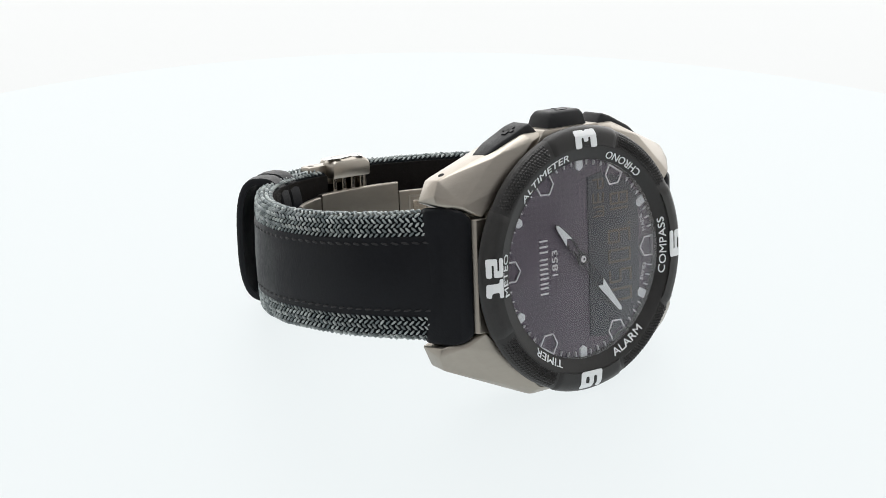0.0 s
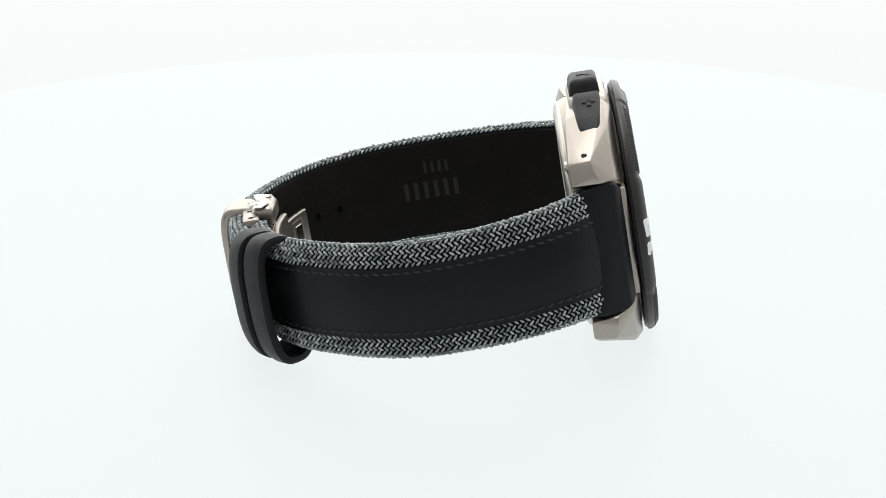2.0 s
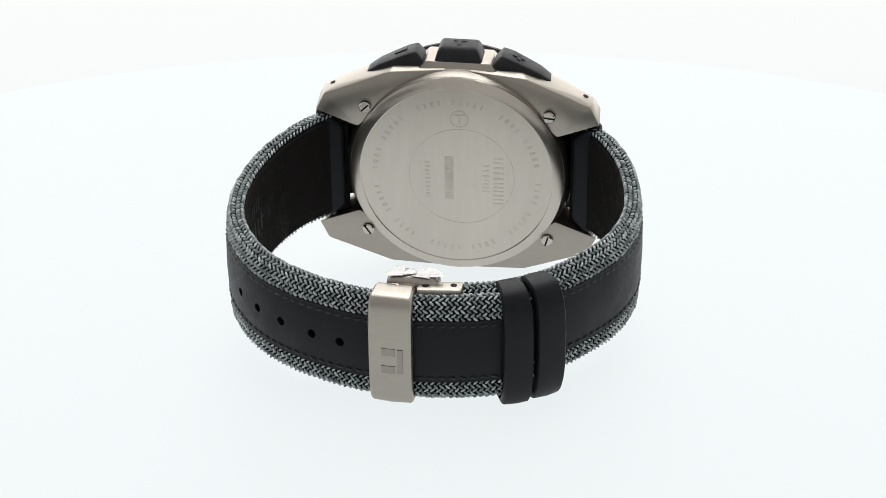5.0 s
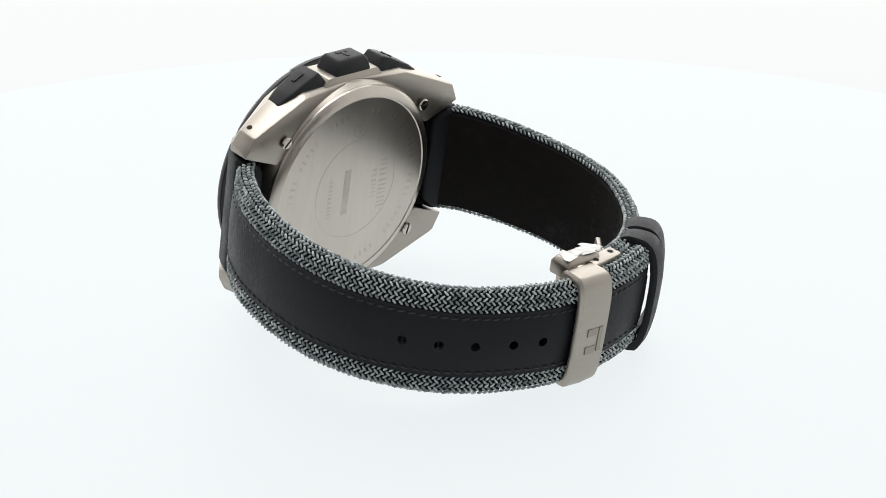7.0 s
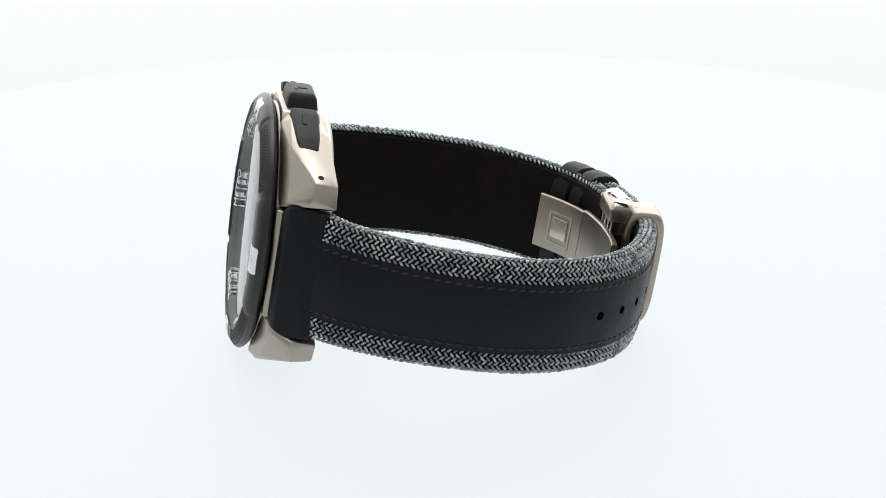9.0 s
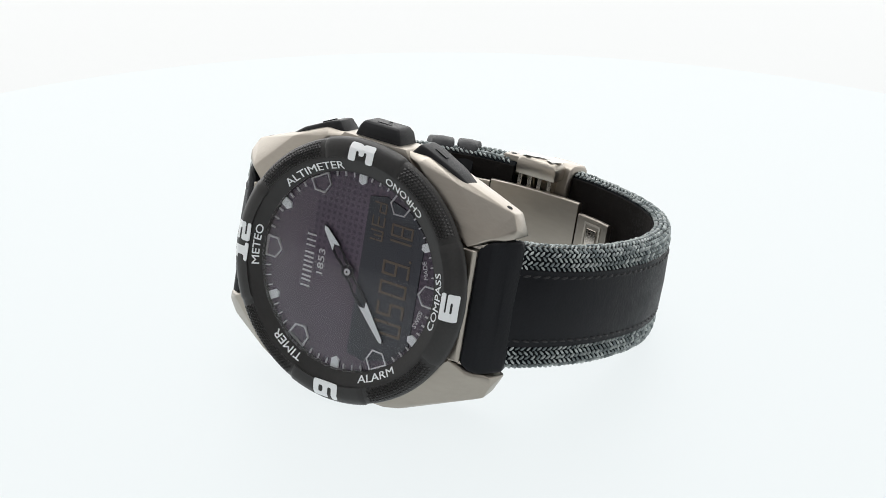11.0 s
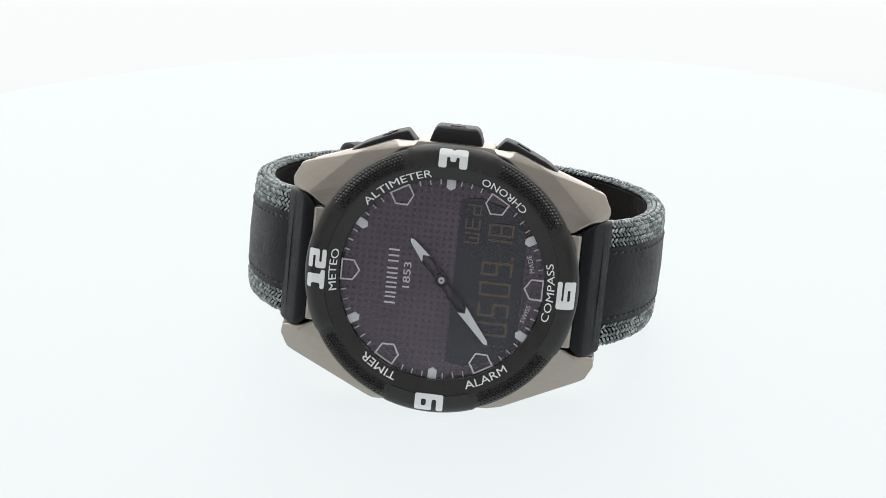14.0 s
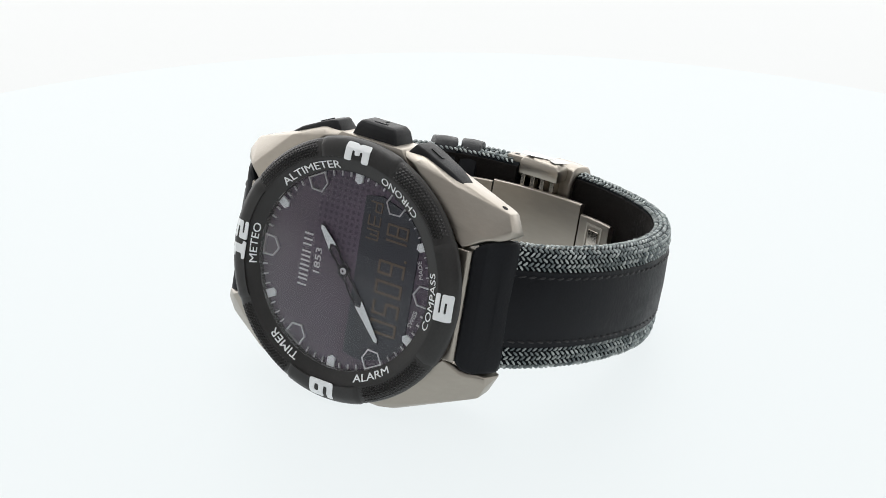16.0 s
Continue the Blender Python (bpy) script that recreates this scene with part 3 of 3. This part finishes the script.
def build_buttons():
    def mark(parent, boxes, at, out, name):
        b = bmesh.new()
        for x0, y0, x1, y1 in boxes:
            prism_into(b, [(x0, y0), (x1, y0), (x1, y1), (x0, y1)], -0.3, 0.22)
        o = part(name, b, RUBBER, parent, "raised black sign")
        o.matrix_basis = Matrix.Translation(Vector(at) * MM) @ Vector(out).to_track_quat("Z", "Y").to_matrix().to_4x4()

    mid = part("touch_button", hull(deep([(21.3, y, z) for y in (-4.7, 4.7) for z in (-3.1, -9.0)] + [(24.2, y, z) for y in (-3.8, 3.8) for z in (-3.5, -8.5)] + [(24.9, y, z) for y in (-3.2, 3.2) for z in (-4.2, -7.9)]), 0.45, 3), RUBBER, watch, "black rubber push button", smooth=True)
    mark(mid, [(-1.2, 0.5, 1.2, 1.1), (-0.3, -1.2, 0.3, 0.5)], (24.8, 0, -4.7), (1, 0, 0), "button_sign")
    for sy, kind in ((1, "plus"), (-1, "minus")):
        pts = [(19.8, 6.5, -3.4), (19.8, 6.5, -8.8), (21.5, 6.2, -3.5), (21.5, 6.2, -8.6), (23.6, 8.0, -3.9), (23.6, 8.0, -8.0), (23.0, 9.9, -3.7), (23.0, 9.9, -8.3),
               (20.6, 15.0, -4.6), (20.6, 15.0, -8.3), (19.1, 17.2, -5.2), (19.1, 17.2, -8.0), (17.4, 17.6, -5.0), (17.4, 17.6, -8.1)]
        o = part(kind + "_button", hull(deep([(x, sy * y, z) for x, y, z in pts]), 0.35, 3), RUBBER, watch, "black rubber push button", smooth=True)
        boxes = [(-1.25, -0.4, 1.25, 0.4)] + ([(-0.35, -1.15, 0.35, 1.15)] if kind == "plus" else [])
        mark(o, boxes, (22.45, sy * 11.0, -4.7), (0.905, sy * 0.425, 0), "button_sign")


# ---- strap
SIX = Band([(-22.6, -5.2), (-26.4, -8.3), (-30.3, -13.2), (-33.8, -20.5), (-36.1, -30), (-36.5, -39.5), (-34.8, -48.5), (-31.0, -55.9), (-26.9, -60.9), (-22, -64.7), (-16.5, -67.6), (-9, -70.2), (0, -71.2), (8, -70.6), (14, -69.2), (17, -68.2)], 1, -0.25)
TWELVE = Band([(22.6, -5.2), (26.4, -7.8), (30.2, -12.5), (33.6, -20.2), (35.5, -29.5), (35.5, -38.0), (33.2, -46.3), (29.2, -53.0), (25.0, -58.2), (20.3, -62.2), (15.5, -64.9), (11, -66.3), (6, -67.2)], -1, SAG)


def taper(s):
    return float(np.interp(s, [0, 12, 30, 70, 120], [1.0, 0.96, 0.92, 0.885, 0.87]))


def strands_into(V, F, base, u, w, n, half, wide, high):
    """A tapered cord strand: four rings of five."""
    k0 = len(V)
    for t, q in ((-1, 0.25), (-0.5, 0.95), (0.5, 0.95), (1, 0.25)):
        for i in range(5):
            a = 2 * math.pi * i / 5
            V.append(tuple(base + u * (half * t) + w * (wide * q * math.cos(a)) + n * (high * q * math.sin(a) - 0.12 * abs(t))))
    for r in range(3):
        for i in range(5):
            j = (i + 1) % 5
            F.append((k0 + 5 * r + i, k0 + 5 * r + j, k0 + 5 * r + 5 + j, k0 + 5 * r + 5 + i))
    F.append(tuple(k0 + i for i in (4, 3, 2, 1, 0)))
    F.append(tuple(k0 + 15 + i for i in range(5)))


def braid(band, parent, side, s0, s1, rng):
    path = [(6.75, -0.05), (8.4, 0.10), (9.9, 0.0), (10.55, -0.45), (10.85, -1.2), (10.8, -2.2), (10.35, -2.95)]
    P = np.array(path)
    L = np.concatenate([[0], np.cumsum(np.linalg.norm(np.diff(P, axis=0), axis=1))])
    rows = 8
    V, F = [], []
    for r in range(rows):
        q = (r + 0.5) / rows * L[-1]
        x, h = np.interp(q, L, P[:, 0]), np.interp(q, L, P[:, 1])
        x2, h2 = np.interp(q + 0.05, L, P[:, 0]), np.interp(q + 0.05, L, P[:, 1])
        dx, dh = (x2 - x), (h2 - h)
        d = math.hypot(dx, dh) or 1
        dx, dh = dx / d, dh / d
        sgn = 1 if r % 2 else -1
        pitch = 1.02
        for j in range(int((s1 - s0) / pitch)):
            s = s0 + pitch * (j + 0.5 * (r % 2)) + rng.uniform(-0.05, 0.05)
            k = taper(s)
            c = np.array(band.at(s, side * x * k, h))
            ty, tz = np.interp(s, band.s, band.t[:, 0]), np.interp(s, band.s, band.t[:, 1])
            ny, nz = np.interp(s, band.s, band.n[:, 0]), np.interp(s, band.s, band.n[:, 1])
            T = np.array((0, ty, tz))
            N0 = np.array((0, ny, nz))
            X = np.array((side, 0, 0.0))
            Q = X * dx + N0 * dh
            N = N0 * dx - X * dh
            a = radians(44 + rng.uniform(-6, 6)) * sgn
            u = T * math.cos(a) + Q * math.sin(a)
            w = -T * math.sin(a) + Q * math.cos(a)
            seam = -0.10 if r in (2, 3) else 0.0
            strands_into(V, F, c + N * (0.13 + seam + rng.uniform(-0.09, 0.06)), u, w, N, rng.uniform(0.50, 0.58), rng.uniform(0.185, 0.225), 0.28)
    o = link_mesh("braided_edge", V, F, CORD, parent, "grey-green braided cord edging", smooth=True)
    tagged(o, kind="stuff")


def build_strap(name, band, rng, length, label):
    core = rounded(-10.45, 10.45, -2.9, -0.15, 1.0)
    strap = part(name, sweep_into(bmesh.new(), band, 1.5, length, core, 0.8, taper), CORE, watch, label, smooth=True)
    lining = rounded(-9.9, 9.9, -3.35, -2.75, 0.25, 2)
    part("lining", sweep_into(bmesh.new(), band, 0.5, length, lining, 0.8, taper), LINING, strap, "black suede lining", smooth=True)
    panel = [(-6.7, -0.3), (6.7, -0.3), (6.95, 0.05), (6.75, 0.30), (5.2, 0.36), (4.6, 0.50), (0, 0.62), (-4.6, 0.50), (-5.2, 0.36), (-6.75, 0.30), (-6.95, 0.05)]
    part("leather_panel", sweep_into(bmesh.new(), band, 2.0, length - 1.4, panel, 0.8, taper), LEATHER, strap, "smooth black leather centre panel", smooth=True)
    V, F = [], []
    for side in (-1, 1):
        s = 5.0
        while s < length - 2.5:
            c = np.array(band.at(s, side * 5.75 * taper(s), 0.36))
            T = np.array((0, np.interp(s, band.s, band.t[:, 0]), np.interp(s, band.s, band.t[:, 1])))
            N = np.array((0, np.interp(s, band.s, band.n[:, 0]), np.interp(s, band.s, band.n[:, 1])))
            X = np.array((1.0, 0, 0))
            a = 0.18 * side
            strands_into(V, F, c + N * 0.06, T * math.cos(a) + X * math.sin(a), X * math.cos(a) - T * math.sin(a), N, 0.70, 0.21, 0.22)
            s += 1.75
    o = link_mesh("stitching", V, F, THREAD, strap, "row of black stitches", smooth=True)
    tagged(o, kind="stuff")
    for side in (-1, 1):
        braid(band, strap, side, 3.4, length - 0.2, rng)
    return strap


def s_at(band, y, back=True):
    """Length along the band's back half at which it passes y."""
    c = band.c
    idx = [i for i in range(len(c)) if (c[i, 1] < -50) == back]
    i = min(idx, key=lambda i: abs(c[i, 0] - y))
    return float(band.s[i])


def soft_section(x1, h0, h1, t, power=0.70, n=44):
    """A limp leather loop: two nested rounded ovals."""
    def oval(a, b):
        out = []
        for k in range(n):
            w = 2 * math.pi * k / n
            c, q = math.cos(w), math.sin(w)
            out.append((a * math.copysign(abs(c) ** power, c), (h0 + h1) / 2 + b * math.copysign(abs(q) ** power, q)))
        return out
    return oval(x1, (h1 - h0) / 2), oval(x1 - t, (h1 - h0) / 2 - t)


def loop_into(bm, band, s0, s1, outer, inner):
    R = []
    e = 0.07 * abs(s1 - s0)
    for s, q in [(s0, 0.55), (s0 + 0.35 * e, 0.2), (s0 + e, 0.0), (0.5 * (s0 + s1), -0.1), (s1 - e, 0.0), (s1 - 0.35 * e, 0.2), (s1, 0.55)]:
        R.append(([bm.verts.new(band.at(s, x + q * (u - x), h + q * (v - h))) for (x, h), (u, v) in zip(outer, inner)], [bm.verts.new(band.at(s, x, h)) for x, h in inner]))
    m = len(outer)
    for (a, b), (c, d) in zip(R, R[1:]):
        for i in range(m):
            j = (i + 1) % m
            bm.faces.new((a[i], a[j], c[j], c[i]))
            bm.faces.new((b[j], b[i], d[i], d[j]))
    for a, b, flip in ((*R[0], 1), (*R[-1], 0)):
        for i in range(m):
            j = (i + 1) % m
            bm.faces.new((a[i], b[i], b[j], a[j]) if flip else (a[i], a[j], b[j], b[i]))
    return bm


def build_straps():
    rng = random.Random(11)
    for band, sy in ((SIX, -1), (TWELVE, 1)):
        pts = [(x * q, sy * y, z) for q in (1, -1) for x, y, z in ((9.7, 21.9, -1.8), (11.7, 24.0, -2.8), (11.5, 26.2, -6.4), (11.2, 27.3, -8.7), (11.0, 25.0, -11.0), (8.4, 21.5, -9.8), (0, 27.0, -8.2), (0, 26.4, -6.4), (0, 24.2, -2.7), (0, 21.9, -1.7))]
        part("strap_end", hull(pts, 0.8, 4), LEATHER, watch, "plain black leather strap end fitted between the lugs", smooth=True)
    six = build_strap("long_strap", SIX, rng, SIX.length, "long black leather strap half with punched holes")
    twelve = build_strap("short_strap", TWELVE, rng, TWELVE.length, "black leather strap half carrying the keepers")
    # holes punched through lining, core and panel
    cut = bmesh.new()
    for y in (-30.8, -26.9, -22.0, -16.5, -11.2):
        s = s_at(SIX, y)
        rings = [[cut.verts.new(SIX.at(s + 0.8 * math.sin(2 * math.pi * k / 20), 0.8 * math.cos(2 * math.pi * k / 20), h)) for k in range(20)] for h in (-5.0, 2.0)]
        cut.faces.new(rings[0]), cut.faces.new(list(reversed(rings[1])))
        for k in range(20):
            cut.faces.new((rings[0][k], rings[1][k], rings[1][(k + 1) % 20], rings[0][(k + 1) % 20]))
    punch = part("punch", cut, HOLE, None)
    for ob in [six] + [o for o in six.children if o.name.split(".")[0] in ("lining", "leather_panel")]:
        mod = ob.modifiers.new("punch", "BOOLEAN")
        mod.operation, mod.solver, mod.object = "DIFFERENCE", "EXACT", punch
        made = bpy.data.meshes.new_from_object(ob.evaluated_get(bpy.context.evaluated_depsgraph_get()))
        ob.modifiers.clear()
        ob.data = made
    bpy.data.objects.remove(punch)
    # pressed marks on the lining: plain bars
    for s0, x0, n, w, hgt, gap in ((30, -1.8, 6, 1.5, 3.4, 0.6), (31.5, 3.2, 4, 1.0, 2.2, 0.5)):
        for i in range(n):
            b = bmesh.new()
            s = s0 + i * (w + gap)
            q = [SIX.at(s + ds, x0 + dx, h) for h in (-3.33, -3.40) for ds, dx in ((0, 0), (w * 0.6, 0), (w * 0.6, hgt), (0, hgt))]
            vs = [b.verts.new(p) for p in q]
            b.faces.new(vs[:4]), b.faces.new(vs[4:])
            for k in range(4):
                b.faces.new((vs[k], vs[(k + 1) % 4], vs[4 + (k + 1) % 4], vs[4 + k]))
            part("pressed_bar", b, LINING_MARK, six, "plain pressed grey bar")
    # leather keepers
    for y0, y1, h1, h0 in ((14.2, 17.9, 6.0, -4.3), (18.3, 22.6, 5.5, -4.3)):
        a, c = sorted((s_at(TWELVE, y0), s_at(TWELVE, y1)))
        o, i = ([(x - 0.75, h) for x, h in q] for q in soft_section(11.4, h0, h1, 1.25))
        part("keeper_loop", loop_into(bmesh.new(), TWELVE, a, c, o, i), LEATHER_EDGE, watch, "plain black leather keeper loop", smooth=True)


CLASP = Band([(-25.5, -55.0), (-18, -60.2), (-10, -63.0), (0, -63.6), (9, -62.0), (14.5, -58.8), (18.2, -55.3)], 1)


def build_clasp():
    a, c = sorted((s_at(SIX, -5.8), s_at(SIX, 1.0)))
    o, i = ([(x + 0.25, h) for x, h in q] for q in soft_section(10.5, -5.0, 2.3, 1.1, 0.5))
    clasp = part("clasp", loop_into(bmesh.new(), SIX, a, c, o, i), TITAN, watch, "brushed titanium folding clasp cover", smooth=True)
    mid = 0.5 * (a + c)
    ring = lathe_into(bmesh.new(), [(0.45, 0), (0.75, 0), (0.75, 0.12), (0.45, 0.12)], 20)
    o2 = part("pin_ring", ring, TITAN_POL, clasp, smooth=True)
    o2.matrix_basis = Matrix.Translation(Vector(SIX.at(mid, 10.62, -2.6)) * MM) @ pose(0, 0, 0, 0, 90, 0)
    dot = part("pin", disc_into(bmesh.new(), 0.45, 0, 0.06, 20), HOLE, clasp)
    dot.matrix_basis = o2.matrix_basis.copy()
    for k, (s, x, w, h) in enumerate(((mid - 0.2, 0.8, 2.2, 1.4), (mid - 0.2, -2.6, 2.2, 1.4), (mid + 1.7, -0.9, 0.9, 4.6))):
        b = bmesh.new()
        vs = [b.verts.new(SIX.at(s + ds * w / 2, x + dx * h / 2, hh)) for hh in (2.1, 2.47) for ds, dx in ((-1, -1), (1, -1), (1, 1), (-1, 1))]
        b.faces.new(vs[:4]), b.faces.new(vs[4:])
        for q in range(4):
            b.faces.new((vs[q], vs[(q + 1) % 4], vs[4 + (q + 1) % 4], vs[4 + q]))
        part("emblem_block", b, EMBLEM, clasp, "plain polished rectangle")
    fold = part("clasp_bridge", sweep_into(bmesh.new(), CLASP, 17.5, 36.5, rounded(-9.2, 5.6, -0.6, 0.6, 0.35), 0.8), TITAN, clasp, "curved titanium clasp bridge", smooth=True)
    for s0, s1 in ((9.0, 17.2), (36.8, CLASP.length - 0.5)):
        leaf = part("clasp_leaf", sweep_into(bmesh.new(), CLASP, s0, s1, rounded(*((-8.6, 3.8) if s0 < 20 else (-5.0, 5.2)), -0.5, 0.5, 0.35), 0.8), TITAN, clasp, "folding titanium leaf with a recessed window", smooth=True)
        m0, m1 = s0 + 0.28 * (s1 - s0), s0 + 0.72 * (s1 - s0)
        b = bmesh.new()
        xl = -6.0 if s0 < 20 else -3.4
        for xa, xb, sa, sb in ((xl, xl + 0.4, m0, m1), (2.4, 2.8, m0, m1), (xl, 2.8, m0 - 0.4, m0), (xl, 2.8, m1, m1 + 0.4)):
            sweep_into(b, CLASP, sa, sb, [(xa, -0.62), (xb, -0.62), (xb, -0.4), (xa, -0.4)], 1.0)
        part("window_groove", b, ENGRAVE, leaf)
        part("window_plate", sweep_into(bmesh.new(), CLASP, m0 + 0.5, m1 - 0.5, rounded(xl + 1.2, 1.8, -0.75, -0.3, 0.2), 1.0), TITAN_POL, leaf, smooth=True)
    # hinge blocks and pins beside the strap
    blk = part("hinge_link", hull([(x, y, z) for x in (6.6, 10.35) for y, z in ((1.2, -68.8), (8.7, -68.0), (8.7, -65.1), (1.2, -65.9))], 0.4, 2), TITAN, clasp, "small titanium hinge link", smooth=True)
    for y, z in ((2.6, -67.3), (7.2, -66.6)):
        b = disc_into(bmesh.new(), 0.55, 0, 0.05, 20)
        p = part("pin", b, HOLE, blk)
        p.matrix_basis = Matrix.Translation(Vector((10.33, y, z)) * MM) @ pose(0, 0, 0, 0, 90, 0)
    for k in range(4):
        y = -3.0 + 2.1 * k
        part("hinge_bar", hull([(x, y + dy, z) for x in (5.2, 8.0) for dy in (0, 0.9) for z in (-66.2, -63.8)], 0.15), TITAN_POL, clasp)
    blk = part("release_button", hull([(x, y, z) for x in (7.8, 10.6) for y, z in ((-4.0, -66.9), (4.6, -67.0), (4.6, -63.0), (-4.0, -62.8))] + [(11.4, y, z) for y in (-3.0, 3.6) for z in (-66.0, -63.8)], 0.45, 2), TITAN, clasp, "titanium release button", smooth=True)
    rng = random.Random(5)
    b = bmesh.new()
    for k in range(4):
        y = -2.6 + 2.1 * k
        hull_into(b, [(11.35 + rng.uniform(0, 0.3), y + rng.uniform(-1.7, 1.7), -65.0 + rng.uniform(-1.9, 1.9)) for _ in range(9)])
    part("film_scrap", b, FILM, clasp, "crumpled clear protective film")


def set_back(dz):
    """Shift the whole head of the watch along its own axis (millimetres)."""
    for ob in watch.children:
        ob.matrix_basis = Matrix.Translation((0, 0, dz * MM)) @ ob.matrix_basis


disc = build_studio()
build_case()
build_back()
build_bezel()
build_dial()
build_buttons()
set_back(-0.35)
build_straps()
build_clasp()

# ---------------------------------------------------------------- movement
# the watch stands on its side on the turntable, leaning on bezel edge and clasp; SEAT is that pose at table angle 0
SEAT = Matrix(((0.0967, -0.9940, -0.0508, 0.00057), (0.1568, 0.0656, -0.9855, -0.033971), (0.9829, 0.0874, 0.1622, 0.022079), (0, 0, 0, 1)))
ROCK = Vector((-0.0092, -0.1026, 0.0))         # it rocks over by this turn (radians) and shift while the disc carries it round
ROCK_SHIFT = Vector((-0.000084, 0.000034, -0.000246))
# time, table angle in degrees, share of the rocking
RIDE = [
    (0.00, 42.80, 0.00),
    (0.50, 53.95, 0.00),
    (1.00, 66.83, 0.00),
    (1.50, 79.58, 0.00),
    (1.80, 87.60, 0.00),
    (2.00, 93.40, 0.12),
    (2.10, 96.30, 0.27),
    (2.20, 99.40, 0.52),
    (2.30, 102.40, 0.74),
    (2.40, 105.30, 0.92),
    (2.50, 108.10, 0.97),
    (3.00, 121.96, 1.00),
    (3.50, 135.03, 1.00),
    (4.00, 149.28, 1.00),
    (4.20, 154.82, 1.00),
    (4.70, 168.23, 1.00),
    (5.25, 182.43, 1.00),
    (5.80, 196.60, 1.00),
    (6.30, 209.93, 1.00),
    (6.50, 215.41, 1.00),
    (7.00, 229.47, 1.00),
    (7.50, 242.45, 1.00),
    (8.00, 256.48, 1.00),
    (8.50, 269.53, 1.00),
    (8.70, 274.88, 1.00),
    (9.20, 288.12, 0.93),
    (9.75, 302.31, 0.50),
    (10.30, 315.91, 0.07),
    (10.80, 327.59, 0.00),
    (11.00, 332.10, 0.00),
    (11.50, 340.72, 0.00),
    (12.00, 348.78, 0.00),
    (12.50, 354.73, 0.00),
    (13.00, 359.68, 0.00),
    (13.50, 362.80, 0.00),
    (14.00, 359.04, 0.00),
    (14.50, 354.30, 0.00),
    (15.00, 347.71, 0.00),
    (15.50, 340.00, 0.00),
    (16.00, 330.86, 0.00),
]


def ride(angle, share):
    turn = Matrix.Rotation(ROCK.length * share, 4, ROCK.normalized())
    return Matrix.Rotation(radians(angle), 4, "Z") @ Matrix.Translation(ROCK_SHIFT * share) @ turn @ SEAT


def motions():
    walk(disc, [(t, pose(0, 0, -0.0002, 0, 0, a)) for t, a, k in RIDE])
    walk(watch, [(t, ride(a, k)) for t, a, k in RIDE])


motions()
